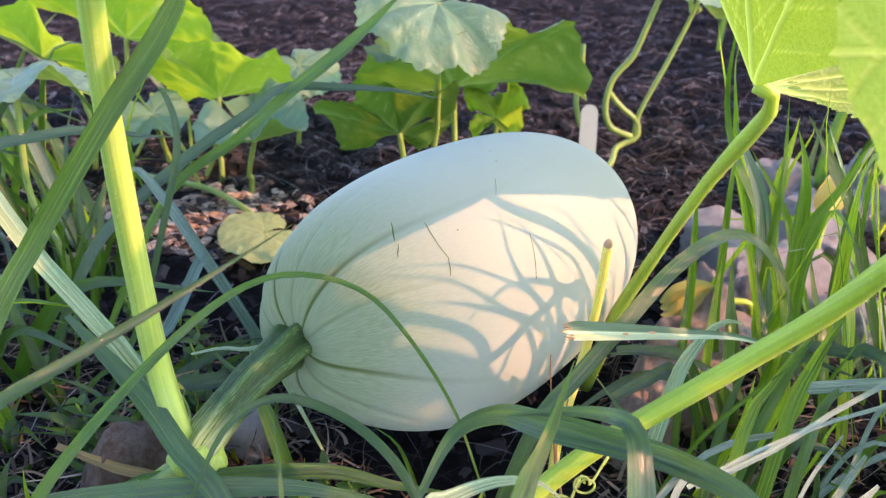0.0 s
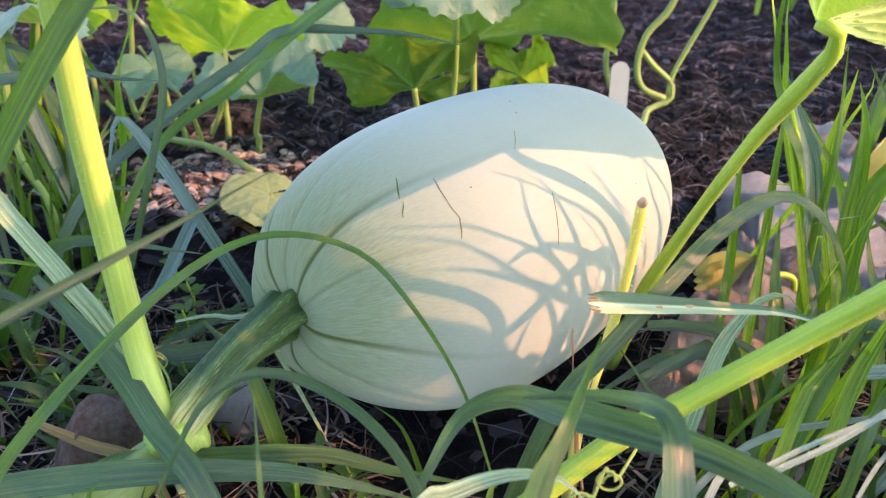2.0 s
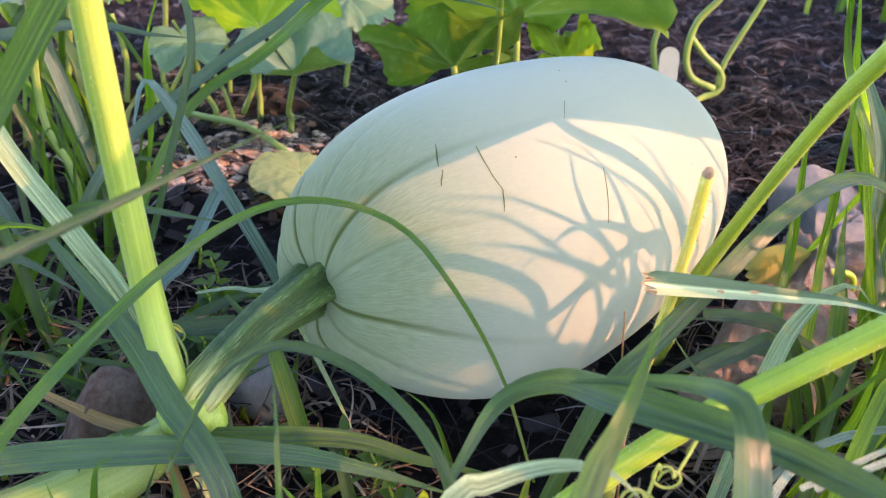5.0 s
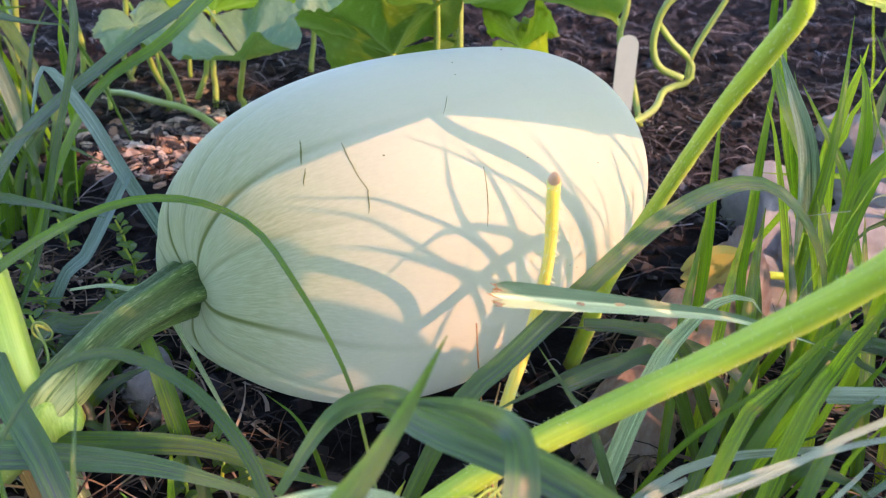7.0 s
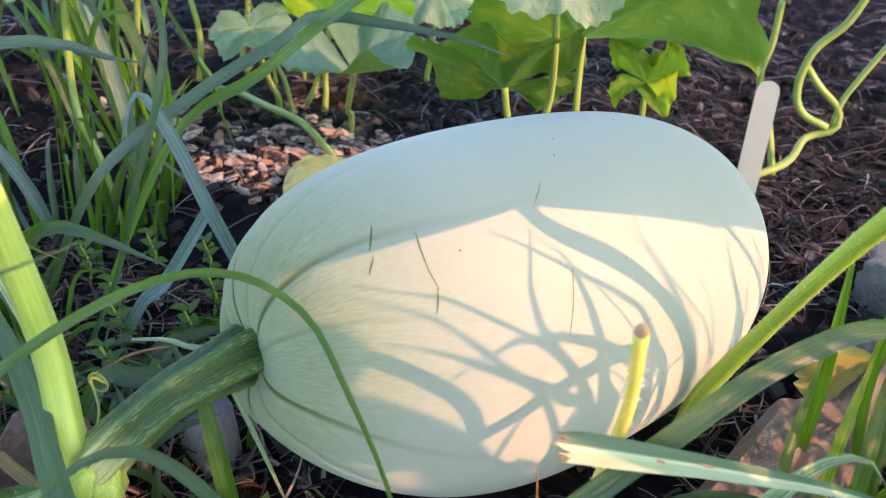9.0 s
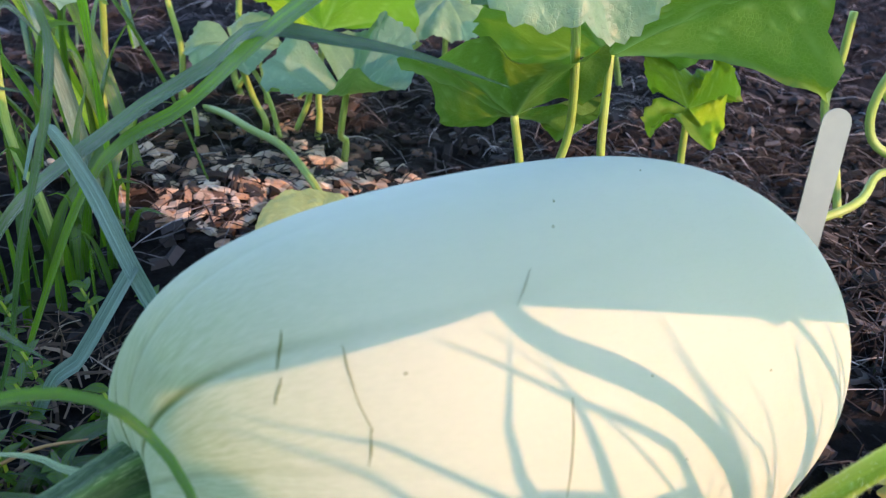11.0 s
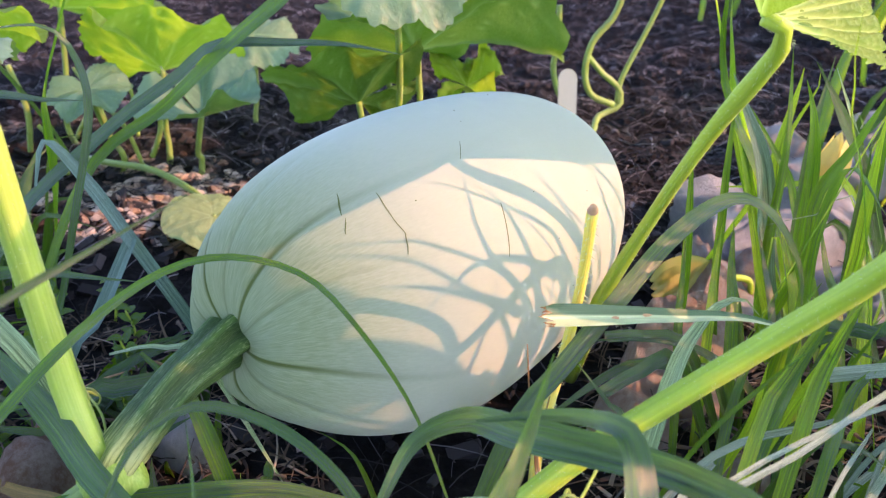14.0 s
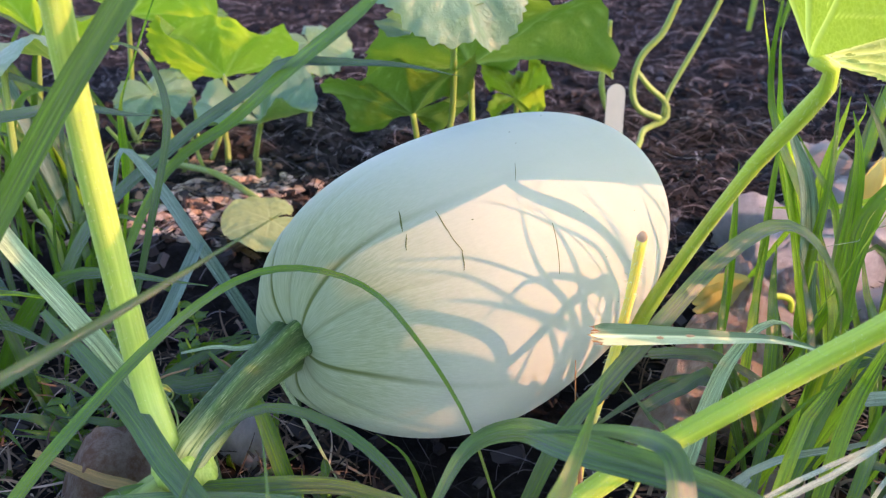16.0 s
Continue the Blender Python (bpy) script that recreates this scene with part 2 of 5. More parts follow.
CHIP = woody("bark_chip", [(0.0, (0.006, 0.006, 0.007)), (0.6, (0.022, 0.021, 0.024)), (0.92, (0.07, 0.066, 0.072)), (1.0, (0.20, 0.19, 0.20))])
# One bark in two tones: sun and leaf shade are put into the colours.
CHIP_SUNLIT = woody("bark_chip_sunlit", [(0.0, (0.34, 0.22, 0.16)), (0.5, (0.66, 0.51, 0.41)), (1.0, (0.80, 0.70, 0.60))], island=False)
CHIP_SHADED = woody("bark_chip_shaded", [(0.0, (0.03, 0.02, 0.017)), (0.6, (0.10, 0.065, 0.05)), (1.0, (0.24, 0.16, 0.12))], island=False)
STRAW = woody("dead_straw", [(0.0, (0.009, 0.009, 0.011)), (0.6, (0.038, 0.038, 0.044)), (0.9, (0.16, 0.16, 0.18)), (1.0, (0.45, 0.45, 0.49))])
THATCH = woody("dead_thatch", [(0.0, (0.035, 0.025, 0.02)), (0.5, (0.11, 0.08, 0.058)), (0.85, (0.27, 0.205, 0.155)), (1.0, (0.50, 0.42, 0.34))])
TIP = woody("dried_tip", [(0.0, (0.72, 0.40, 0.24)), (1.0, (0.80, 0.50, 0.30))], island=False)
STRAW_ONE = woody("dead_stem", [(0.0, (0.42, 0.22, 0.09)), (1.0, (0.5, 0.33, 0.16))], island=False)
STONE = Mat("field_stone")
STONE.surface(STONE.mix(STONE.ramp(STONE.noise(4, 6, rough=0.7), [(0.35, (0, 0, 0)), (0.65, (1, 1, 1))]), (0.60, 0.40, 0.31), (0.82, 0.71, 0.65)), 0.9, 0.2)
STONE.bump(STONE.noise(9, 8, rough=0.75), 1.0, 0.25)
STONE = STONE.m
RED_STONE = Mat("red_field_stone")
RED_STONE.surface(RED_STONE.mix(RED_STONE.ramp(RED_STONE.noise(3, 6, rough=0.75), [(0.4, (0, 0, 0)), (0.62, (1, 1, 1))]), (0.42, 0.25, 0.18), (0.70, 0.56, 0.49)), 0.9, 0.1)
RED_STONE.bump(RED_STONE.noise(11, 8, rough=0.8), 1.0, 0.3)
RED_STONE = RED_STONE.m
PALE_STONE = Mat("pale_limestone")
PALE_STONE.surface(PALE_STONE.mix(PALE_STONE.ramp(PALE_STONE.noise(5, 6, rough=0.7), [(0.35, (0, 0, 0)), (0.65, (1, 1, 1))]), (0.66, 0.63, 0.62), (0.84, 0.81, 0.80)), 0.9, 0.2)
PALE_STONE.bump(PALE_STONE.noise(9, 8, rough=0.75), 1.0, 0.2)
PALE_STONE = PALE_STONE.m
SCAR = Mat("dried_scar")
SCAR.surface(SCAR.mix(SCAR.noise(800, 3), (0.035, 0.06, 0.012), (0.17, 0.2, 0.06)), 0.7)
SCAR = SCAR.m
TAGMAT = Mat("frosted_plastic")
TAGMAT.surface(TAGMAT.mix(TAGMAT.noise(60, 4), (0.20, 0.26, 0.245), (0.28, 0.34, 0.32)), 0.45)
TAGMAT = TAGMAT.m
PETAL = leafy("yellow_petal", (0.68, 0.58, 0.20), (0.76, 0.67, 0.28), (0.8, 0.68, 0.16), (0.5, 0.5, 0.1), 0.4)


# ---- building blocks ----
def mesh(name, verts, faces, mat, attrs=None, smooth=True):
    me = bpy.data.meshes.new(name)
    me.from_pydata([tuple(v) for v in verts], [], faces)
    for key, values in (attrs or {}).items():
        values = np.asarray(values, np.float32)
        at = me.attributes.new(key, "FLOAT" if values.ndim == 1 else "FLOAT_VECTOR", "POINT")
        at.data.foreach_set("value" if values.ndim == 1 else "vector", values.ravel())
    if smooth:
        me.polygons.foreach_set("use_smooth", [True] * len(me.polygons))
    me.materials.append(mat)
    me.update()
    return me


def thing(name, label, category, group="", kind="", at=(0, 0, 0)):
    ob = new(name)
    ob.location = at
    ob.empty_display_size = 0.01
    return tagged(ob, label, category, group, kind)


def part(name, me, parent, label=""):
    ob = new(name, me)
    ob.parent = parent
    ob.location = -parent.location if parent.data is None else (0, 0, 0)
    if label:
        tagged(ob, label)
    return ob


def spline(points, n):
    """n + 1 places and tangents on a smooth curve through the points."""
    p = np.array(points, float)
    p = np.vstack([2 * p[0] - p[1], p, 2 * p[-1] - p[-2]])
    lens = np.linalg.norm(np.diff(p[1:-1], axis=0), axis=1)
    at = np.r_[0, np.cumsum(lens)] / lens.sum()
    out = []
    for s in np.linspace(0, 1, n + 1):
        i = min(max(np.searchsorted(at, s) - 1, 0), len(lens) - 1)
        u = (s - at[i]) / max(at[i + 1] - at[i], 1e-9)
        a, b, c, d = p[i : i + 4]
        out.append(0.5 * (2 * b + (c - a) * u + (2 * a - 5 * b + 4 * c - d) * u**2 + (3 * b - a - 3 * c + d) * u**3))
    out = np.array(out)
    tan = np.gradient(out, axis=0)
    return out, tan / np.linalg.norm(tan, axis=1, keepdims=True)


def ground_z(x, y):
    s = min(max((y - 0.48) / 0.25, 0), 1)
    left = min(max((-0.05 - x) / 0.1, 0), 1)
    base = 0.004 + 0.026 * s * s * (3 - 2 * s) + 0.012 * left
    near = math.exp(-(((x - 0.06) / 0.11) ** 2 + ((y - 0.45) / 0.13) ** 2))
    bumps = 0.007 * noise.noise((x * 14, y * 14, 0.3)) + 0.004 * noise.noise((x * 40, y * 40, 4.1))
    rough = 0.010 * s * noise.noise((x * 22, y * 22, 9.0))
    return base + bumps * (1 - 0.8 * near) + rough - 0.004 * near


def ribbon(points, width, root=0.75, tip=1.0, facing=(0.0, -0.6, 0.8), fold=0.16, twist=0.0, n=16, cols=4, tip_cut=0.0, wave=0.0, power=1.7, swell=0.3, delay=0.0):
    """A blade that follows the points from root to tip. tip_cut: the width left at its end."""
    c, t = spline(points, n)
    verts, lay, faces = [], [], []
    facing = np.array(facing, float)
    length = np.linalg.norm(np.diff(c, axis=0), axis=1).sum()
    for i in range(n + 1):
        s = i / n
        w = width * (root + (1 - root) * min(1, max(0.0, s - delay) / swell))
        w *= max(tip_cut, 1 - max(0.0, (s - (1 - tip)) / tip) ** power * (1 - tip_cut)) if tip > 0 else 1
        w = max(w, width * 0.03)
        side = np.cross(t[i], facing)
        side /= max(np.linalg.norm(side), 1e-6)
        up = np.cross(side, t[i])
        a = twist * s
        side, up = side * math.cos(a) + up * math.sin(a), up * math.cos(a) - side * math.sin(a)
        for j in range(cols + 1):
            q = j / cols * 2 - 1
            verts.append(c[i] + side * q * w / 2 + up * (fold * abs(q) * w + wave * width * math.sin(9 * s + 2 * q)))
            lay.append((q * 0.5, s * length * 40, 0.0))
    for i in range(n):
        for j in range(cols):
            k = i * (cols + 1) + j
            faces.append((k, k + 1, k + cols + 2, k + cols + 1))
    return verts, faces, lay


PLANTS = {}


def grass_plant(key):
    """The tuft that a blade belongs to."""
    if key not in PLANTS:
        at, label = {
            "stem": ((-0.16, 0.30, 0.01), "tuft of long grass blades arching beside the squash stem"),
            "shade": ((-0.15, 0.45, 0.01), "tuft of blue-green grass with kinked and hooked blades"),
            "front": ((0.07, 0.25, 0.0), "tuft of broad ribbed grass blades bowed over in arches"),
            "blossom": ((0.23, 0.44, 0.01), "tuft of upright green grass beside the blossom end"),
            "sunward": ((0.25, 0.33, 0.01), "tuft of slender green grass added to shadow the squash"),
        }[key]
        PLANTS[key] = thing("grass_tuft", label, "grass", "grass tufts", at=at)
    return PLANTS[key]


def grass_blade(points, width, label, mat=None, to_ground=0, plant="", **how):
    """One blade of grass; to_ground 1 carries its root down to the soil, -1 its far end. Without a plant it lies loose."""
    pts = [tuple(p) for p in points]
    if to_ground:
        a, b = (pts[0], pts[1]) if to_ground > 0 else (pts[-1], pts[-2])
        v = np.array(a) - np.array(b)
        v[2] = 0
        v = v / max(np.linalg.norm(v), 1e-6) * max(a[2] - 0.01, 0.0) * 0.5
        x, y = a[0] + v[0], a[1] + v[1]
        end = (x, y, ground_z(x, y) - 0.004)
        pts = [end] + pts if to_ground > 0 else pts + [end]
    v, f, lay = ribbon(pts, width, **how)
    me = mesh("blade", v, f, mat or GRASS, {"lay": lay})
    if plant:
        return part("blade", me, grass_plant(plant), label)
    return tagged(new("grass_clipping", me), label, "grass", "grass clippings")


def tube(points, radii, sides=14, n=28, ribs=0, depth=0.0, bulge=None):
    c, t = spline(points, n)
    rr = np.interp(np.linspace(0, 1, n + 1), np.linspace(0, 1, len(radii)), radii)
    ref = np.array((0.31, -0.55, 0.77))
    long = np.linalg.norm(np.diff(c, axis=0), axis=1).sum()
    verts, lay, tipv, faces = [], [], [], []
    for i in range(n + 1):
        side = np.cross(t[i], ref)
        side /= np.linalg.norm(side)
        up = np.cross(side, t[i])
        for j in range(sides):
            a = 2 * math.pi * j / sides
            r = rr[i] * (1 + depth * math.cos(ribs * a)) if ribs else rr[i]
            verts.append(c[i] + (side * math.cos(a) + up * math.sin(a)) * r)
            lay.append((math.cos(a), math.sin(a), i / n * long * 100))
            tipv.append(i / n)
    for i in range(n):
        for j in range(sides):
            k, m = i * sides + j, i * sides + (j + 1) % sides
            faces.append((k, m, m + sides, k + sides))
    faces.append(tuple(range(sides - 1, -1, -1)))
    faces.append(tuple(n * sides + j for j in range(sides)))
    return verts, faces, lay, tipv


def bristles(points, radii, count, length, seed, spread=1.0):
    """Short stiff hairs that stand off a stalk."""
    rng = random.Random(seed)
    c, t = spline(points, 60)
    verts, faces = [], []
    for _ in range(count):
        i = rng.randrange(2, 60)
        r = np.interp(i / 60, np.linspace(0, 1, len(radii)), radii)
        v = np.cross(t[i], (rng.uniform(-1, 1), rng.uniform(-1, 1), rng.uniform(-1, 1)))
        v /= max(np.linalg.norm(v), 1e-6)
        w = np.cross(v, t[i])
        base = c[i] + v * r * 0.92 + t[i] * rng.uniform(-0.5, 0.5) * 0.004
        tipp = base + (v + t[i] * rng.uniform(-0.35, 0.1)) * length * rng.uniform(0.4, 1.0)
        k, b = len(verts), length * 0.07
        verts += [base + w * b, base - w * b * 0.5 + t[i] * b, base - w * b * 0.5 - t[i] * b, tipp]
        faces += [(k, k + 1, k + 3), (k + 1, k + 2, k + 3), (k + 2, k, k + 3)]
    return verts, faces


SUN_H = Vector((0, 0, 1)).cross(SUN).normalized()
SUN_V = SUN.cross(SUN_H)


def across_sun(h, v, k):
    """A place or direction by the way it lies to the sun: level across it, upward across it, towards it."""
    return tuple(SUN_H * h + SUN_V * v + SUN * k)


LOBES = (0.0, 0.95, -0.95, 1.95, -1.95)


def leaf_mesh(name, base, midrib, normal, size, mat, seed, funnel=0.15, droop=0.3, wave=0.12, rings=20, spokes=110, lobe=0.11, sinus=0.55, half=3.0, cup=0.0, teeth=0.05, pucker=0.022, vein_width=0.02, pleat=0.0):
    """A broad five-lobed squash leaf with toothed rim, sunk veins and puckered panels between them."""
    rng = random.Random(seed)
    ph = [rng.uniform(0, 6.28) for _ in range(4)]
    n = Vector(normal).normalized()
    mx = Vector(midrib)
    mx = (mx - n * mx.dot(n)).normalized()
    my = n.cross(mx)
    span, squeeze = half, half / 3.0
    lobes = [a * squeeze for a in LOBES]
    verts, vein, faces = [], [], []
    for i in range(rings + 1):
        f = i / rings
        for j in range(spokes + 1):
            th = -span + 2 * span * j / spokes
            near = min(abs(th - a) for a in lobes) / squeeze
            out = 1 - lobe * (1 - math.exp(-((near / 0.42) ** 2))) - 0.10 * abs(th) / math.pi
            back = max(0.0, (abs(th) / squeeze - 2.45) / (math.pi - 2.45))
            out *= 1 - sinus * back**1.6
            tooth = teeth * (abs(((th * 7.0 + 0.9 * math.sin(3 * th + ph[0])) % 1) - 0.5) * 2 - 0.5 + 0.6 * noise.noise((th * 9, seed, 0.0)))
            r = size * f * (out + tooth * f**6)
            x, y = r * math.cos(th), r * math.sin(th)
            # veins: five main ones, with forked side veins
            vn, crease = 0.0, 0.0
            for a in lobes:
                along, across = r * math.cos(th - a), abs(r * math.sin(th - a))
                if along > 0:
                    wmain = size * vein_width * (1 - 0.65 * f)
                    vn = max(vn, math.exp(-((across / wmain) ** 2)))
                    if abs(th - a) < 0.5:
                        q = ((along - across * 0.95) / (size * 0.17)) % 1
                        q = min(q, 1 - q) * size * 0.17
                        side = math.exp(-((q / (size * vein_width * 0.5)) ** 2)) * (0.65 if f > 0.12 else 0)
                        vn = max(vn, side)
            z = funnel * size * f**1.3 - droop * size * f**2.4
            z += wave * size * f**1.5 * (0.6 * math.sin(3 * th + ph[1]) + 0.5 * math.sin(5 * th + ph[2]) + 0.25 * math.sin(11 * th + ph[3]) * f)
            z += cup * (math.sqrt(y * y + (0.05 * size) ** 2) - 0.05 * size)
            z -= 0.022 * size * vn * (0.35 + f)
            z += pleat * size * f * min(near, 0.5) / 0.5
            z += pucker * size * noise.noise((x / size * 7 + seed, y / size * 7, 0.0)) * f
            p = Vector(base) + mx * x + my * y + n * z
            verts.append(p)
            vein.append(vn)
    row = spokes + 1
    for i in range(rings):
        for j in range(spokes):
            k = i * row + j
            faces.append((k, k + 1, k + row + 1, k + row))
    return mesh(name, verts, faces, mat, {"vein": vein})


def squash_leaf(stalk, radii, blade=None, label="", hairs=0, hair=0.0025, mat=None, group="squash leaves", seed=1, stalk_label="", ribs=0):
    """A leaf stalk with its blade."""
    v, f, lay, _ = tube(stalk, radii, ribs=ribs, depth=0.05, sides=16 if ribs else 12)
    ob = thing("squash_leaf", label, "leaf", group, at=stalk[0])
    st = part("leaf_stalk", mesh("leaf_stalk", v, f, mat or STALK, {"lay": lay}), ob, stalk_label)
    if hairs:
        v, f = bristles(stalk, radii, hairs, hair, seed)
        part("bristles", mesh("bristles", v, f, HAIR, smooth=False), st, "fine pale bristles on the stalk")
        st.children[0].location = (0, 0, 0)
    if blade:
        part("leaf_blade", leaf_mesh("leaf_blade", blade["base"], blade["midrib"], blade["normal"], blade["size"], blade["mat"], seed, **blade.get("how", {})), ob)
    return ob


# ---- ground ----
def ground():
    near = np.linspace(-0.55, 0.75, 150)
    far = 0.75 + (np.geomspace(1, 2001, 26)[1:] - 1) * 0.03
    xs = np.r_[(-far + 0.2)[::-1], near, far]
    near = np.linspace(-0.05, 1.9, 190)
    far = (np.geomspace(1, 2001, 26)[1:] - 1) * 0.03
    ys = np.r_[(-0.05 - far)[::-1], near, 1.9 + far]
    verts = [(x, y, ground_z(x, y)) for y in ys for x in xs]
    w = len(xs)
    faces = [(j * w + i, j * w + i + 1, (j + 1) * w + i + 1, (j + 1) * w + i) for j in range(len(ys) - 1) for i in range(w - 1)]
    tagged(new("ground", mesh("ground", verts, faces, SOIL)), "dark crumbly garden soil under mulch and straw", "ground", kind="structure")


ground()

# ---- the squash ----
SQ_C, SQ_YAW, SQ_PITCH, SQ_A, SQ_B = Vector((0.0515, 0.4467, 0.0887)), 0.9618, -0.107, 0.1067, 0.0729
SQ_D = Vector((math.cos(SQ_YAW) * math.cos(SQ_PITCH), math.sin(SQ_YAW) * math.cos(SQ_PITCH), math.sin(SQ_PITCH)))
SQ_L = Vector((-math.sin(SQ_YAW), math.cos(SQ_YAW), 0))
SQ_U = SQ_D.cross(SQ_L)
GROOVES = [radians(a) for a in (118, 196, 262, 334, 46, 82, 150, 228, 300, 10)]


def groove(u, th):
    """How deep a furrow is at that place, 0 to 1: sharp and strong at the stem, fading along the fruit."""
    g = 0.0
    for i, a in enumerate(GROOVES):
        d = abs((th - a + 0.05 * math.sin(u * 4 + i) + math.pi) % (2 * math.pi) - math.pi)
        g = max(g, (1.0 if i < 5 else 0.7) * math.exp(-((d / (0.055 + 0.05 * math.exp(-(u + 1) / 0.04))) ** 2)))
    return g


def squash_at(u, th, lift=0.0):
    r = SQ_B * max(1 - u * u, 0.0) ** 0.4187 * (1 + 0.0515 * u + 0.2142 * u * u + 0.0801 * u**3)
    stem = math.exp(-(u + 1) / 0.16)
    wide = 0.5 + 0.5 * math.cos(10 * (th - GROOVES[0]))
    r *= 1 - 0.085 * stem * groove(u, th) - 0.04 * math.exp(-(u + 1) / 0.10) * wide
    r += lift
    l = r * math.cos(th) * 0.9339 + 0.0037 * u * u - 0.0306 * u**3
    v = r * math.sin(th) / 0.9339 + 0.0066 * u * u + 0.0109 * u**3 - 0.012 * math.exp(-(u + 1) / 0.07)
    dip = 0.010 * math.exp(-((r / 0.02) ** 2)) * (1 if u < 0 else -0.35)
    return SQ_C + SQ_D * (SQ_A * u + dip) + SQ_L * l + SQ_U * v


def squash():
    ob = thing("squash", "pale cream spaghetti squash with green stem end on dark soil", "squash", at=(0.076, 0.48, 0.006))
    nu, nt = 120, 360
    verts, lay, gr, se, faces = [], [], [], [], []
    for i in range(nu + 1):
        u = -math.cos(math.pi * (0.004 + 0.992 * i / nu))
        for j in range(nt):
            th = 2 * math.pi * j / nt
            verts.append(squash_at(u, th))
            lay.append((math.cos(th), u, math.sin(th)))
            g = groove(u, th)
            thin = max(0.0, (g - 0.45) / 0.55) ** 1.5
            gr.append(1.2 * thin * math.exp(-(((u + 1) / 0.17) ** 1.5)) + 0.4 * thin * math.exp(-((u + 1) / 0.35)))
            se.append(min(1.0, 1.1 * math.exp(-(((u + 1) / 0.27) ** 1.4)) + 0.18 * math.exp(-(u + 1) / 0.40) * (1 + 0.3 * math.sin(5 * th))))
    for i in range(nu):
        for j in range(nt):
            k, m = i * nt + j, i * nt + (j + 1) % nt
            faces.append((k, m, m + nt, k + nt))
    faces.append(tuple(range(nt)))
    faces.append(tuple(nu * nt + j for j in range(nt - 1, -1, -1)))
    body = part("squash_body", mesh("squash_body", verts, faces, SKIN, {"lay": lay, "groove": gr, "stem_end": se}), ob)
    # ribbed stem, from the dimple down to the vine
    pts = [(-0.006, 0.426, 0.078), (-0.0215, 0.4065, 0.0805), (-0.0335, 0.3875, 0.083), (-0.040, 0.367, 0.0855), (-0.050, 0.352, 0.0815), (-0.068, 0.336, 0.063), (-0.0745, 0.331, 0.053)]
    rad = (0.0200, 0.0200, 0.0178, 0.0130, 0.0106, 0.0092, 0.0083, 0.0079, 0.0083, 0.0088, 0.0060)
    v, f, lay, tipv = tube(pts, rad, sides=50, n=44, ribs=5, depth=0.20)
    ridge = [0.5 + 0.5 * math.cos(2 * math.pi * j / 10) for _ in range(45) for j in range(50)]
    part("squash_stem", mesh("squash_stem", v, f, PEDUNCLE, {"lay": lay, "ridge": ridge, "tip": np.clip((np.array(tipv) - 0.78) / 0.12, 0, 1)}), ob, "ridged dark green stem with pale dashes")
    # thin dried scratches in the skin
    for k, (u0, t0, u1, t1, wid) in enumerate(((-0.736, 113.9, -0.765, 124.0, 0.0004), (-0.765, 126, -0.784, 132.5, 0.0003), (-0.656, 122.1, -0.662, 133.2, 0.00016), (-0.662, 133.2, -0.651, 141.8, 0.00006), (-0.649, 141.2, -0.666, 149.0, 0.00022),
                                               (-0.243, 142.5, -0.290, 160.0, 0.00009), (-0.30, 123, -0.22, 116, 0.00015))):
        vs, fs = [], []
        for i in range(9):
            s = i / 8
            u, th = u0 + (u1 - u0) * s + 0.0015 * math.sin(5 * s + k), radians(t0 + (t1 - t0) * s)
            p, q = squash_at(u, th, 0.0003), squash_at(u + 0.01, th, 0.0003)
            w = (q - p).normalized() * wid * (0.25 + 0.75 * math.sin(math.pi * s)) / 1
            vs += [p - w, squash_at(u, th, 0.0006), p + w]
        for i in range(8):
            fs += [(3 * i, 3 * i + 1, 3 * i + 4, 3 * i + 3), (3 * i + 1, 3 * i + 2, 3 * i + 5, 3 * i + 4)]
        part("scratch", mesh("scratch", vs, fs, SCAR), body, "thin dried green scratch in the skin").location = (0, 0, 0)
    rng = random.Random(5)
    for k in range(9):
        u, th = (-0.012, radians(99.6)) if k == 0 else (rng.uniform(-0.6, 0.5), radians(rng.uniform(80, 190)))
        c, a, b = squash_at(u, th, 0.0005), squash_at(u + 0.01, th, 0.0003), squash_at(u, th + 0.01, 0.0003)
        ax, ay = (a - c).normalized() * 0.0005, (b - c).normalized() * 0.0003
        ring = [squash_at(u, th, 0.0001) + ax * math.cos(t) + ay * math.sin(t) for t in np.linspace(0, 5.5, 8)]
        part("speck", mesh("speck", ring + [c], [(i, (i + 1) % 8, 8) for i in range(8)], SCAR), body, "tiny dark speck").location = (0, 0, 0)


squash()


# ---- the vine and its leaves ----
def knob(x, y, z, r, seed):
    bm = bmesh.new()
    bmesh.ops.create_icosphere(bm, subdivisions=4, radius=1.0)
    for v in bm.verts:
        p = v.co.copy()
        v.co = Vector((x, y, z)) + Vector((p.x * r[0], p.y * r[1], p.z * r[2])) * (1 + 0.18 * noise.noise(p * 1.6 + Vector((seed, 0, 0))) + 0.05 * noise.noise(p * 5))
    verts, faces = [v.co.copy() for v in bm.verts], [tuple(v.index for v in f.verts) for f in bm.faces]
    bm.free()
    return verts, faces, [(v.x * 300, v.y * 300, v.z * 100) for v in verts]


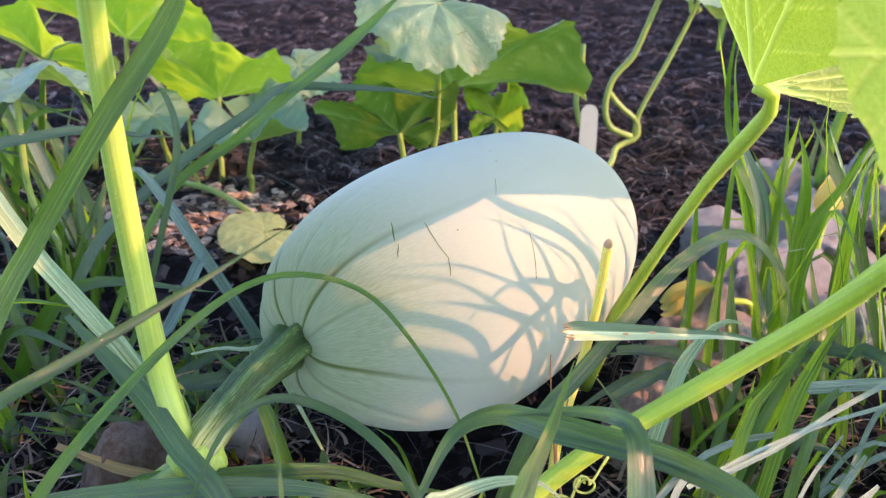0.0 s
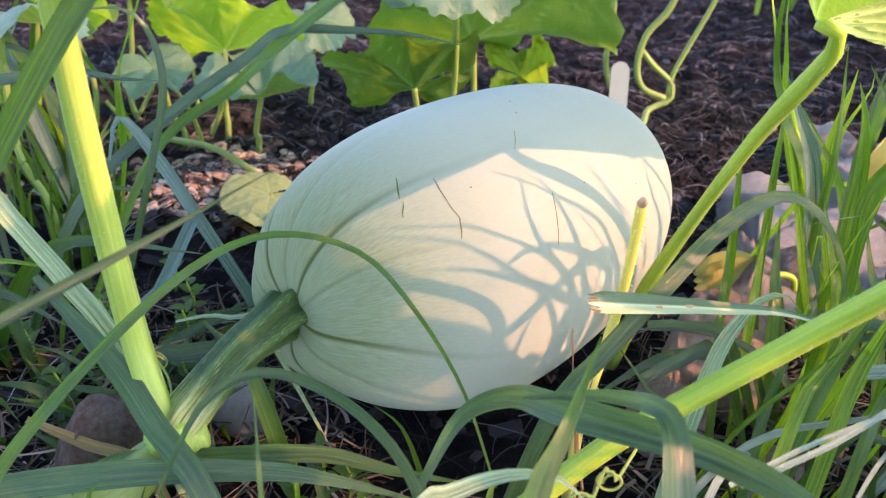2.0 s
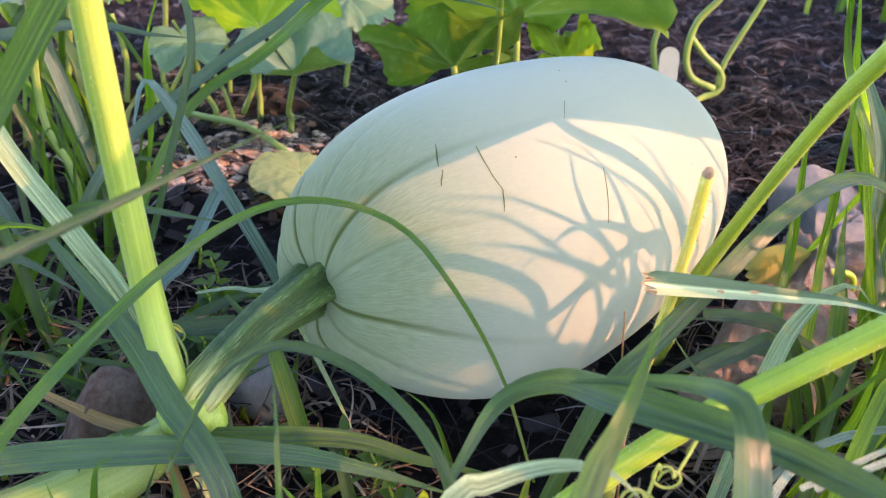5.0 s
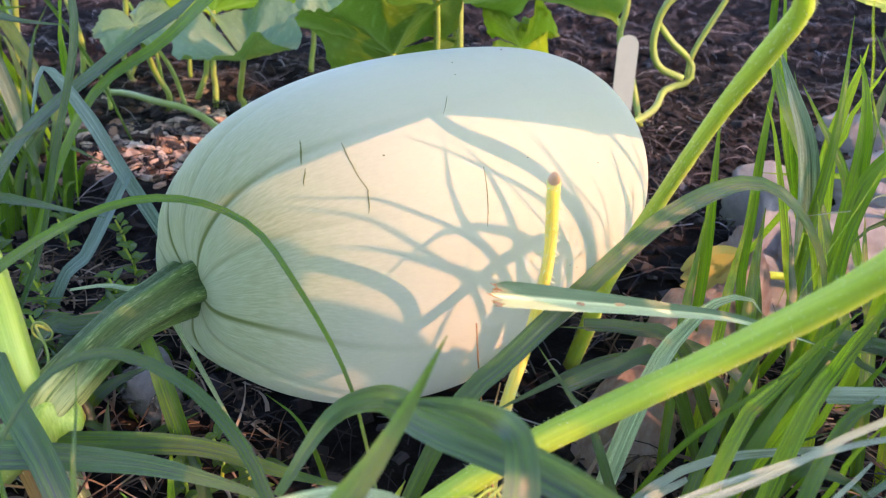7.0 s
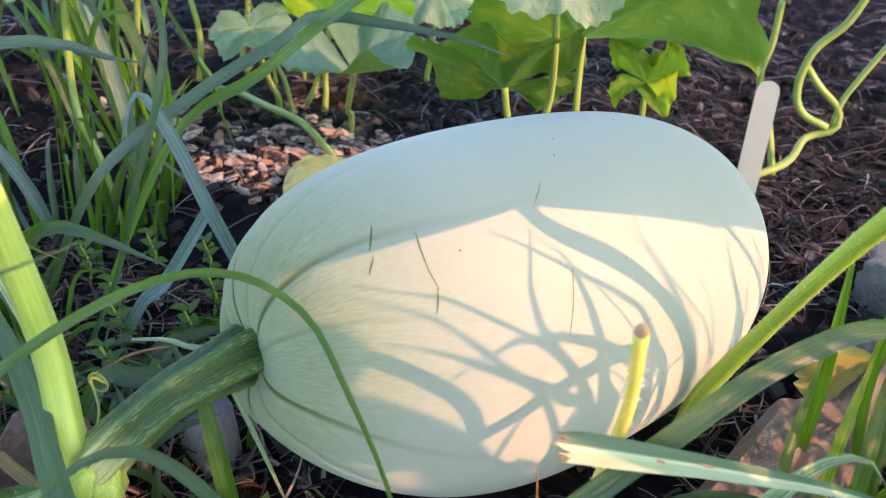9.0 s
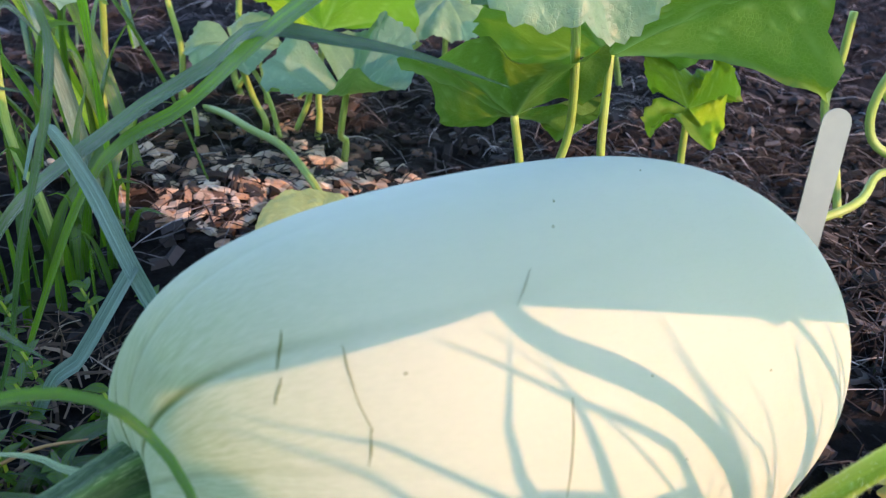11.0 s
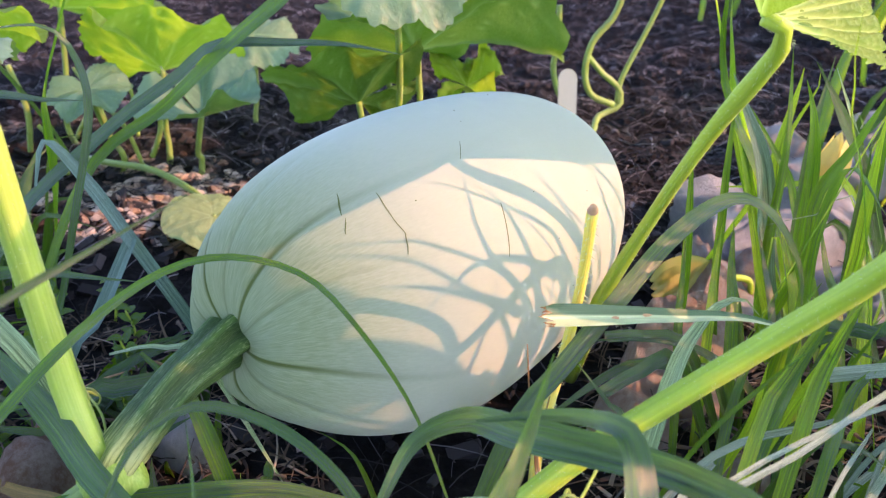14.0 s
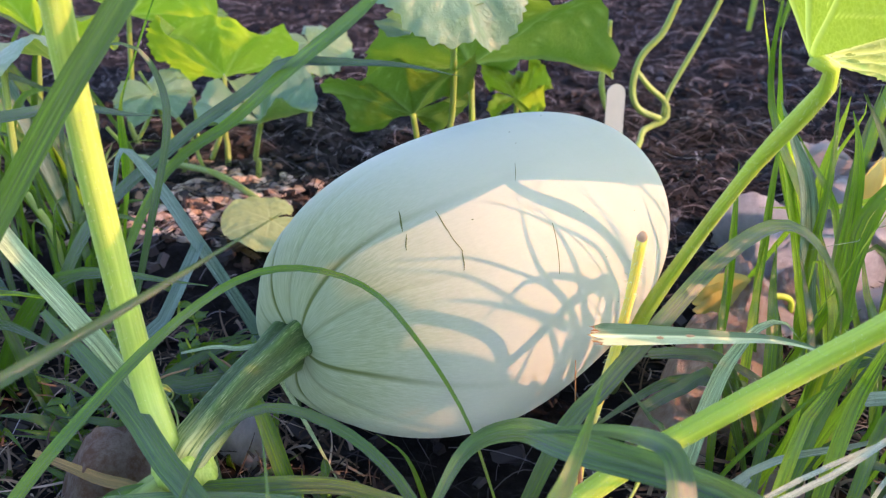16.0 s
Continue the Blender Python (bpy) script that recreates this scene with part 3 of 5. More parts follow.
def vines():
    pts = [(-0.063, 0.339, 0.048), (-0.067, 0.336, 0.051), (-0.073, 0.333, 0.052), (-0.082, 0.327, 0.046), (-0.097, 0.316, 0.036), (-0.135, 0.300, 0.026), (-0.20, 0.285, 0.02)]
    v, f, lay, _ = tube(pts, (0.003, 0.0085, 0.0118, 0.011, 0.008, 0.0075, 0.007), sides=20, n=40, ribs=5, depth=0.06)
    ob = thing("squash_vine", "pale green hairy squash vine lying on the soil", "vine", at=(-0.097, 0.316, 0.03))
    run = part("vine_stem", mesh("vine_stem", v, f, STALK_SHADY, {"lay": lay}), ob)
    v, f, lay = knob(-0.0725, 0.3330, 0.053, (0.0130, 0.0115, 0.0125), 2)
    part("vine_joint", mesh("vine_joint", v, f, STALK_PALE, {"lay": lay}), ob, "swollen pale yellow-green joint")
    v, f = bristles(pts, (0.008, 0.0125, 0.010, 0.008, 0.0075), 260, 0.0025, 3)
    part("bristles", mesh("bristles", v, f, HAIR, smooth=False), run, "fine pale bristles").location = (0, 0, 0)


vines()

# tall leaf whose stalk rises beside the stem of the squash
A = [(-0.073, 0.334, 0.050), (-0.079, 0.334, 0.066), (-0.088, 0.342, 0.105), (-0.084, 0.323, 0.187), (-0.078, 0.306, 0.249), (-0.067, 0.283, 0.300), (-0.05, 0.25, 0.37)]
squash_leaf(A, (0.0062, 0.0053, 0.0046, 0.0041, 0.0038), dict(base=A[-1], midrib=(-0.5, -0.6, 0.2), normal=(0.3, -0.2, 0.9), size=0.11, mat=LEAF_PALE),
            "tall squash leaf on a pale ribbed hairy stalk", mat=STALK_PALE, hairs=1500, hair=0.0016, seed=11, ribs=9)
# unseen leaf added further towards the sun, whose rim shades the stem end
E = [(0.290, 0.258, 0.0), (0.284, 0.252, 0.10), (0.280, 0.247, 0.19), across_sun(0.322, 0.150, 0.290)]
squash_leaf(E, (0.0045, 0.0042, 0.0038, 0.0036), dict(base=E[-1], midrib=across_sun(0.6, -0.8, 0.0), normal=across_sun(0.05, 0.10, 0.99), size=0.030, mat=LEAF_GREEN, how=dict(funnel=0.0, droop=0.05, wave=0.02, lobe=0.03, teeth=0.02)),
            "unseen small green squash leaf added to shade the stem end", seed=14)
# leaf beside the blossom end
B = [(0.128, 0.457, 0.012), (0.134, 0.447, 0.045), (0.138, 0.443, 0.067), (0.153, 0.426, 0.115), (0.167, 0.399, 0.166), (0.179, 0.369, 0.209), across_sun(0.403, 0.171, 0.142)]
leaf_b = squash_leaf(B, (0.0038, 0.0041, 0.0036, 0.0031, 0.0031, 0.0038, 0.0030), dict(base=B[-1], midrib=across_sun(0.257, 0.966, 0.0), normal=across_sun(0.12, -0.10, 0.98), size=0.132, mat=LEAF_NET,
            how=dict(funnel=0.0, droop=0.12, wave=0.05, rings=44, spokes=200, half=1.67, cup=0.5, sinus=0.1, lobe=0.10, teeth=0.02, pucker=0.035, vein_width=0.008)),
            "large squash leaf with pale netted veins on a bristly yellow-green stalk", hairs=1500, hair=0.0016, seed=12, ribs=9)
part("leaf_lobe", leaf_mesh("leaf_lobe", B[-1], across_sun(0.956, -0.292, 0.30), across_sun(-0.27, 0.05, 0.96), 0.168, LEAF_NET, 15, funnel=0.0, droop=0.02, wave=0.0, rings=44, spokes=90, half=0.18, sinus=0.0, lobe=0.02, teeth=0.01, pucker=0.02, vein_width=0.010), leaf_b, "netted lower lobe of the leaf")
# leaf whose stalk slants across the grass
D = [(0.035, 0.288, 0.010), (0.060, 0.292, 0.048), (0.098, 0.299, 0.082), (0.130, 0.302, 0.104), (0.160, 0.300, 0.128), (0.187, 0.284, 0.165), (0.210, 0.258, 0.222), (0.217, 0.247, 0.254)]
squash_leaf(D, (0.0040, 0.0042, 0.0042, 0.0041, 0.0041, 0.0040), dict(base=D[-1], midrib=(-0.90, -0.30, 0.10), normal=(0.31, -0.81, 0.50), size=0.084, mat=LEAF_GLOW, how=dict(half=2.0, funnel=0.0, droop=0.05, wave=0.02, lobe=0.04, teeth=0.010, pucker=0.012, rings=44, spokes=200, vein_width=0.012)),
            "squash leaf on a thick slanting yellow-green stalk", hairs=1500, hair=0.0016, seed=13, ribs=9)


def flower_stalk():
    pts = [(0.093, 0.352, 0.008), (0.095, 0.352, 0.046), (0.098, 0.351, 0.067), (0.104, 0.352, 0.094), (0.108, 0.349, 0.125), (0.107, 0.334, 0.160)]
    rad = (0.0026, 0.0025, 0.0024, 0.0022, 0.0020, 0.0021)
    ob = thing("flower_stalk", "withered bristly yellow flower stalk without its flower", "stalk", at=pts[0])
    v, f, lay, _ = tube(pts, rad, sides=10)
    st = part("stalk", mesh("stalk", v, f, STALK_YELLOW, {"lay": lay}), ob)
    v, f = bristles(pts, rad, 240, 0.0026, 21)
    part("bristles", mesh("bristles", v, f, HAIR, smooth=False), st, "fine pale bristles").location = (0, 0, 0)
    v, f, lay, _ = tube([(0.1071, 0.335, 0.1585), (0.107, 0.3335, 0.161), (0.1069, 0.3325, 0.1625)], (0.0019, 0.0020, 0.0012), sides=9, n=4)
    part("scar_tip", mesh("scar_tip", v, f, TIP, {"lay": lay}), ob, "dried orange-brown tip")


flower_stalk()


def back_leaf(foot, knee, base, midrib, normal, size, mat, label, seed, rad=0.0022, **how):
    rng = random.Random(seed)
    bow = [(p + q) / 2 + rng.uniform(-0.011, 0.011) for p, q in zip(foot, knee)]
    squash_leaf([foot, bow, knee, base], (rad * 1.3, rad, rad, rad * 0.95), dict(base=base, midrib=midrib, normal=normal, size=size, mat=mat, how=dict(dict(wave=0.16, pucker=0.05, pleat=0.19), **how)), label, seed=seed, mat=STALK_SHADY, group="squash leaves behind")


back_leaf((0.036, 0.66, 0.025), (0.036, 0.64, 0.12), (0.037, 0.590, 0.222), (-0.5, -0.5, 0.3), (0.20, -0.50, 0.80), 0.056, LEAF_BLUE, "blue-green squash leaf, upper side showing, in the bed behind", 31, funnel=0.1, droop=0.35)
back_leaf((0.014, 0.655, 0.025), (0.012, 0.645, 0.08), (0.0085, 0.634, 0.121), (-0.85, 0.05, 0.15), (0.0, 0.58, 0.82), 0.064, LEAF_SHADY, "cupped green squash leaf seen from below", 32, funnel=0.4, droop=0.3)
back_leaf((-0.130, 0.73, 0.03), (-0.127, 0.72, 0.06), (-0.118, 0.710, 0.092), (0.6, -0.3, 0.3), (-0.1, -0.2, 0.93), 0.053, LEAF_BLUE, "small cupped blue-green squash leaf low over the mulch", 33, funnel=0.6, droop=0.2)
back_leaf((-0.160, 0.75, 0.03), (-0.160, 0.755, 0.07), (-0.156, 0.756, 0.118), (-0.3, -0.7, 0.2), (0.05, 0.62, 0.78), 0.068, LEAF_GREEN, "glowing yellow-green squash leaf with the light behind it", 34, funnel=0.5, droop=0.3)
back_leaf((0.056, 0.672, 0.025), (0.051, 0.655, 0.10), (0.049, 0.655, 0.152), (0.90, 0.25, 0.12), (-0.12, 0.42, 0.90), 0.105, LEAF_SHADY, "broad green squash leaf seen from below", 35, funnel=0.30, droop=0.25)
back_leaf((0.236, 0.79, 0.205), (0.240, 0.784, 0.23), (0.245, 0.77, 0.258), (0.5, -0.6, 0.1), (0.0, -0.22, 0.95), 0.115, LEAF_BLUE, "blue-green squash leaf over the vine", 36, funnel=0.1, droop=0.35)
back_leaf((0.09, 0.75, 0.03), (0.09, 0.745, 0.06), (0.088, 0.735, 0.106), (0.5, -0.4, 0.6), (-0.3, -0.5, 0.7), 0.031, LEAF_GREEN, "small crumpled young squash leaf", 37, funnel=0.5, wave=0.55, pleat=0.35, pucker=0.16, lobe=0.05)
back_leaf((-0.10, 0.86, 0.03), (-0.10, 0.85, 0.08), (-0.10, 0.85, 0.128), (0.4, -0.5, -0.2), (0.0, -0.45, 0.88), 0.042, LEAF_BLUE, "blue-green squash leaf hanging behind the glowing leaf", 45, funnel=0.1, droop=0.4)
back_leaf((-0.20, 0.74, 0.03), (-0.20, 0.735, 0.07), (-0.205, 0.72, 0.112), (0.5, -0.5, -0.1), (0.0, -0.4, 0.9), 0.034, LEAF_BLUE, "small blue-green squash leaf over the mulch", 46, funnel=0.2, droop=0.3)
back_leaf((-0.22, 0.56, 0.02), (-0.24, 0.56, 0.10), (-0.235, 0.56, 0.178), (0.9, -0.2, 0.1), (0.0, 0.1, 0.98), 0.055, LEAF_BLUE, "flat blue-green squash leaf among the grass", 38, funnel=0.15)
back_leaf((-0.26, 0.82, 0.03), (-0.26, 0.82, 0.10), (-0.25, 0.81, 0.16), (0.6, -0.6, 0.2), (0.1, 0.5, 0.8), 0.09, LEAF_GREEN, "yellow-green squash leaf behind the grass", 39, funnel=0.4)
back_leaf((-0.090, 0.650, 0.02), (-0.092, 0.640, 0.03), (-0.098, 0.628, 0.042), (-0.75, -0.55, -0.15), (0.20, -0.20, 0.95), 0.036, LEAF_SOFT, "small pale leaf lit by the sun on the mulch", 40, rad=0.002, funnel=0.05, droop=0.15, lobe=0.02, teeth=0.01, wave=0.05, pleat=0.03)
back_leaf((0.272, 0.80, 0.190), (0.277, 0.85, 0.195), (0.286, 0.90, 0.20), (-0.6, -0.5, 0.1), (0.1, 0.1, 0.95), 0.10, LEAF_GREEN, "green squash leaf at the back of the bed", 41)
back_leaf((0.02, 1.0, 0.03), (0.0, 0.95, 0.14), (-0.03, 0.92, 0.24), (-0.2, -0.6, 0.1), (0.1, 0.1, 0.95), 0.11, LEAF_GREEN, "green squash leaf at the back of the bed", 42)

back_leaf((-0.30, 0.70, 0.03), (-0.29, 0.70, 0.10), (-0.275, 0.69, 0.165), (0.5, -0.6, 0.2), (0.2, 0.5, 0.8), 0.06, LEAF_GREEN, "glowing yellow-green squash leaf behind the tall stalk", 44, funnel=0.4)

# bare vine loops behind the blossom end
def vine_loop(points, r, label, mat=None):
    v, f, lay, _ = tube(points, (r, r, r * 0.9), sides=10, n=26)
    ob = thing("squash_vine", label, "vine", "vines behind", at=points[0])
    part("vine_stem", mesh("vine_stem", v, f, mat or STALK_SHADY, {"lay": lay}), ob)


vine_loop([(0.190, 0.78, 0.035), (0.180, 0.80, 0.072), (0.173, 0.80, 0.082), (0.167, 0.80, 0.105), (0.170, 0.80, 0.126), (0.170, 0.80, 0.158)], 0.0026, "pale green leaf stalk curving up from the soil")
vine_loop([(0.220, 0.79, 0.074), (0.200, 0.79, 0.083), (0.193, 0.79, 0.102), (0.198, 0.79, 0.129), (0.214, 0.79, 0.149), (0.224, 0.79, 0.175), (0.236, 0.79, 0.21)], 0.0028, "pale green leaf stalk bowed outward above the vine")
vine_loop([(0.225, 0.80, 0.073), (0.227, 0.80, 0.092), (0.236, 0.80, 0.114), (0.248, 0.80, 0.140), (0.261, 0.80, 0.171), (0.272, 0.80, 0.20)], 0.0022, "thin green leaf stalk leaning over the straw")
vine_loop([(0.12, 0.72, 0.03), (0.19, 0.76, 0.050), (0.208, 0.795, 0.062), (0.227, 0.80, 0.070), (0.226, 0.80, 0.086), (0.210, 0.80, 0.100), (0.196, 0.80, 0.116)], 0.0028, "knotted green vine lying behind the squash")
vine_loop([(-0.30, 0.80, 0.03), (-0.245, 0.76, 0.045), (-0.20, 0.727, 0.050), (-0.152, 0.695, 0.052), (-0.101, 0.648, 0.040), (-0.085, 0.625, 0.02)], 0.0027, "green vine crossing the mulch")


STALKS_BEHIND = (
    ((-0.172, 0.72, 0.05), (-0.202, 0.72, 0.111), 0.0022),
    ((-0.17, 0.74, 0.05), (-0.161, 0.74, 0.102), 0.0028),
    ((-0.224, 0.7, 0.05), (-0.239, 0.7, 0.09), 0.0022),
    ((-0.277, 0.76, 0.05), (-0.28, 0.76, 0.123), 0.003),
    ((-0.199, 0.8, 0.05), (-0.211, 0.8, 0.128), 0.0022),
    ((-0.216, 0.78, 0.05), (-0.237, 0.78, 0.116), 0.0018),
    ((-0.253, 0.8, 0.05), (-0.23, 0.8, 0.111), 0.0024),
)
for foot, top, r in STALKS_BEHIND:
    vine_loop([foot, tuple((p + q) / 2 + (0.006 if i == 0 else 0.0) for i, (p, q) in enumerate(zip(foot, top))), top], r * 0.75, "thin green leaf stalk rising in the shade of the leaves")


def plant_tag():
    verts, w, h = [], 0.0078, 0.095
    outline = [(-w, 0)] + [(w * math.cos(a), h + w * math.sin(a)) for a in np.linspace(math.pi, 0, 9)] + [(w, 0), (0.001, -0.02), (-0.001, -0.02)]
    k = len(outline)
    for d in (-0.0006, 0.0006):
        verts += [(x, d, z) for x, z in outline]
    faces = [tuple(range(k)), tuple(range(2 * k - 1, k - 1, -1))] + [(i, (i + 1) % k, k + (i + 1) % k, k + i) for i in range(k)]
    ob = tagged(new("plant_tag", mesh("plant_tag", verts, faces, TAGMAT, smooth=False)), "blank frosted white plastic plant tag stuck in the soil", "plant tag")
    ob.matrix_world = pose(0.165, 0.706, 0.020, -10, 3, 12)


plant_tag()

# ---- single blades of grass ----
G = grass_blade
G([(-0.131, 0.287, 0.055), (-0.111, 0.299, 0.083), (-0.075, 0.325, 0.118), (-0.049, 0.352, 0.131), (-0.025, 0.364, 0.132), (0.003, 0.356, 0.128), (0.023, 0.341, 0.115), (0.044, 0.327, 0.086), (0.058, 0.305, 0.055)],
  0.0070, "long arching green grass blade in front of the squash stem", to_ground=1, plant="stem", root=1.0, tip=0.95, n=38, facing=(0.1, -0.75, 0.65), power=0.75, tip_cut=0.12)
G([(-0.060, 0.278, 0.072), (-0.046, 0.294, 0.098), (-0.027, 0.303, 0.106), (-0.002, 0.300, 0.100), (0.019, 0.289, 0.088), (0.031, 0.279, 0.070), (0.036, 0.272, 0.04)],
  0.0042, "short arched green grass blade", GRASS_SHADE, to_ground=-1, plant="stem", root=0.3, tip=0.0, n=26, facing=(0, -0.5, 0.85))
G([(-0.129, 0.285, 0.139), (-0.108, 0.297, 0.177), (-0.078, 0.299, 0.220), (-0.051, 0.304, 0.257), (-0.041, 0.306, 0.283)], 0.0078, "broad grey-green grass blade leaning across the tall stalk", GRASS_RIBBED, to_ground=1, plant="stem", root=0.9, tip=0.12, n=24, facing=(0.5, -0.8, 0.2))
G([(-0.22, 0.20, 0.05), (-0.15, 0.205, 0.12), (-0.093, 0.217, 0.157), (-0.070, 0.222, 0.170), (-0.050, 0.237, 0.178), (-0.030, 0.261, 0.184), (-0.012, 0.285, 0.189)], 0.0068, "slim grass blade close to the view", GRASS_SHADE, to_ground=1, plant="stem", root=0.8, tip=0.6, n=22)
G([(-0.180, 0.397, 0.168), (-0.153, 0.382, 0.134), (-0.124, 0.369, 0.105), (-0.100, 0.357, 0.078)], 0.0085, "stout pale green grass stem", GRASS_PALE, to_ground=-1, plant="stem", root=1.0, tip=0.0, fold=0.35)
G([(-0.133, 0.361, 0.112), (-0.095, 0.338, 0.084), (-0.074, 0.319, 0.068), (-0.052, 0.301, 0.052)], 0.0100, "broad grey-green grass blade at the foot of the stalk", GRASS_RIBBED, to_ground=-1, plant="stem", root=0.3, tip=0.0)
G([(-0.142, 0.470, 0.124), (-0.137, 0.479, 0.144), (-0.121, 0.480, 0.123), (-0.101, 0.475, 0.090), (-0.079, 0.476, 0.045)], 0.0070, "kinked blue-green grass blade", GRASS_SILVER, to_ground=-1, plant="shade", root=0.2, tip=0.0, n=26)
G([(-0.101, 0.476, 0.093), (-0.121, 0.459, 0.053), (-0.130, 0.455, 0.045)], 0.008, "folded bluish grass blade end", GRASS_SILVER, to_ground=-1, plant="shade", root=0.9, tip=0.0)
G([(-0.140, 0.440, 0.205), (-0.116, 0.451, 0.205), (-0.106, 0.456, 0.192), (-0.099, 0.444, 0.168), (-0.111, 0.433, 0.118), (-0.128, 0.434, 0.070)], 0.0042, "thin hooked grass blade", GRASS_BLUE, to_ground=-1, plant="shade", root=0.2, tip=0.0, n=30)
G([(-0.22, 0.425, 0.15), (-0.150, 0.429, 0.179), (-0.114, 0.428, 0.178), (-0.095, 0.433, 0.176)], 0.0075, "level green grass blade", GRASS_BLUE, to_ground=1, plant="shade", tip=0.3)
G([(-0.164, 0.475, 0.096), (-0.110, 0.491, 0.145), (-0.072, 0.496, 0.171), (-0.051, 0.492, 0.187), (-0.018, 0.487, 0.189), (0.014, 0.481, 0.189), (0.042, 0.480, 0.184)], 0.0085, "long grass blade bent over above the squash", GRASS_BLUE, to_ground=1, plant="shade", root=0.7, tip=0.4, n=34)
G([(-0.124, 0.485, 0.121), (-0.079, 0.490, 0.157), (-0.043, 0.487, 0.188), (-0.011, 0.487, 0.213), (0.021, 0.483, 0.244)], 0.0105, "upright green grass blade behind the squash", to_ground=1, plant="shade", root=0.4, tip=0.2, swell=0.9, n=24)
G([(0.079, 0.322, 0.076), (0.098, 0.331, 0.098), (0.119, 0.345, 0.116), (0.148, 0.369, 0.135), (0.178, 0.393, 0.140), (0.199, 0.400, 0.130), (0.215, 0.399, 0.105), (0.217, 0.392, 0.080)], 0.0072, "long grass blade arching over the slanting stalk", GRASS_RIBBED, to_ground=1, plant="blossom", root=0.6, tip=0.35, n=34)
G([(0.030, 0.287, 0.070), (0.044, 0.301, 0.090), (0.061, 0.296, 0.103), (0.077, 0.276, 0.112), (0.104, 0.258, 0.116), (0.120, 0.243, 0.119), (0.136, 0.226, 0.117), (0.152, 0.207, 0.095)], 0.0115, "broad ribbed grass blade bowed over in an arch", GRASS_RIBBED, to_ground=-1, plant="front", root=0.25, tip=0.75, tip_cut=0.15, n=60, power=1.0, facing=(0, -0.75, 0.65), cols=8, fold=0.26)
G([(0.064, 0.283, 0.112), (0.084, 0.274, 0.120), (0.098, 0.252, 0.132), (0.102, 0.242, 0.130), (0.102, 0.229, 0.113), (0.104, 0.225, 0.08)], 0.0105, "broad grass blade folded sharply downward", GRASS_RIBBED, to_ground=-1, plant="front", root=0.1, tip=0.0, swell=0.45, n=54, facing=(0, -0.7, 0.7), cols=8, fold=0.24)
G([(0.044, 0.185, 0.0), (0.050, 0.200, 0.075), (0.062, 0.222, 0.121), (0.070, 0.235, 0.132), (0.076, 0.246, 0.139), (0.083, 0.260, 0.150)], 0.0095, "upright bright green grass blade close to the view", plant="front", root=1.0, tip=0.5, facing=(0, -1, 0.2))
G([(-0.019, 0.262, 0.086), (-0.022, 0.274, 0.102), (-0.025, 0.285, 0.116)], 0.0042, "thin pointed grass blade", to_ground=1, plant="front", root=1.0, tip=1.0, facing=(0, -1, 0.3))
G([(-0.15, 0.300, 0.045), (-0.087, 0.308, 0.054), (-0.033, 0.312, 0.054), (-0.003, 0.312, 0.050), (0.033, 0.312, 0.040)], 0.011, "broad grass blade lying low in front of the squash", GRASS_RIBBED, to_ground=1, plant="stem", tip=0.6, n=26)
G([(-0.10, 0.322, 0.045), (-0.062, 0.324, 0.049), (-0.014, 0.328, 0.050), (0.018, 0.327, 0.043), (0.052, 0.328, 0.036)], 0.009, "grass blade lying under the squash", to_ground=1, plant="stem", tip=0.6, n=26)
G([(-0.165, 0.545, 0.10), (-0.157, 0.535, 0.151), (-0.128, 0.50, 0.195), (-0.098, 0.46, 0.235), (-0.085, 0.44, 0.26)], 0.006, "upright green grass blade behind the tall stalk", to_ground=1, plant="shade", root=0.7, tip=0.5, n=20)
G([(-0.094, 0.374, 0.062), (-0.082, 0.376, 0.065), (-0.068, 0.379, 0.066)], 0.0085, "broken dark green grass stub with a torn end", GRASS_BLUE, root=1.0, tip=0.0, to_ground=1, plant="stem", fold=0.3)
G([(-0.078, 0.398, 0.070), (-0.067, 0.390, 0.064), (-0.054, 0.381, 0.058)], 0.0085, "short dark pointed grass blade behind the squash stem", GRASS, to_ground=-1, plant="stem", root=0.2, tip=0.0, swell=0.6)
G([(-0.086, 0.384, 0.078), (-0.070, 0.385, 0.081), (-0.058, 0.384, 0.080), (-0.047, 0.383, 0.078)], 0.0028, "thin pale curved grass blade", GRASS_PALE, to_ground=-1, plant="stem", root=0.4, tip=0.6, n=20)
G([(0.029, 0.249, 0.088), (0.042, 0.253, 0.098), (0.059, 0.256, 0.103), (0.074, 0.256, 0.102), (0.082, 0.249, 0.099)], 0.0066, "pale green grass blade arching low close to the view", GRASS_PALE, to_ground=1, plant="front", root=0.5, tip=0.4, n=30)
G([(-0.144, 0.349, 0.048), (-0.113, 0.337, 0.045), (-0.084, 0.325, 0.043)], 0.0050, "dead brown and yellow grass blade lying across the soil", GRASS_DEAD, to_ground=-1, plant="stem", root=0.6, tip=0.2, n=16)
G([(0.131, 0.270, 0.089), (0.170, 0.292, 0.092), (0.219, 0.313, 0.094), (0.28, 0.33, 0.09)], 0.0018, "bleached cut grass blade", GRASS_DRY, -1, root=1.0, tip=0.0)
G([(0.131, 0.262, 0.096), (0.164, 0.275, 0.103), (0.207, 0.299, 0.111), (0.27, 0.33, 0.11)], 0.0021, "pale silvery cut grass blade", GRASS_DRY, -1, root=1.0, tip=0.0)
G([(0.200, 0.334, 0.091), (0.218, 0.339, 0.089), (0.245, 0.343, 0.088), (0.30, 0.36, 0.08)], 0.0058, "pale cut grass blade with a torn end", GRASS_DRY, -1, root=1.0, tip=0.0)
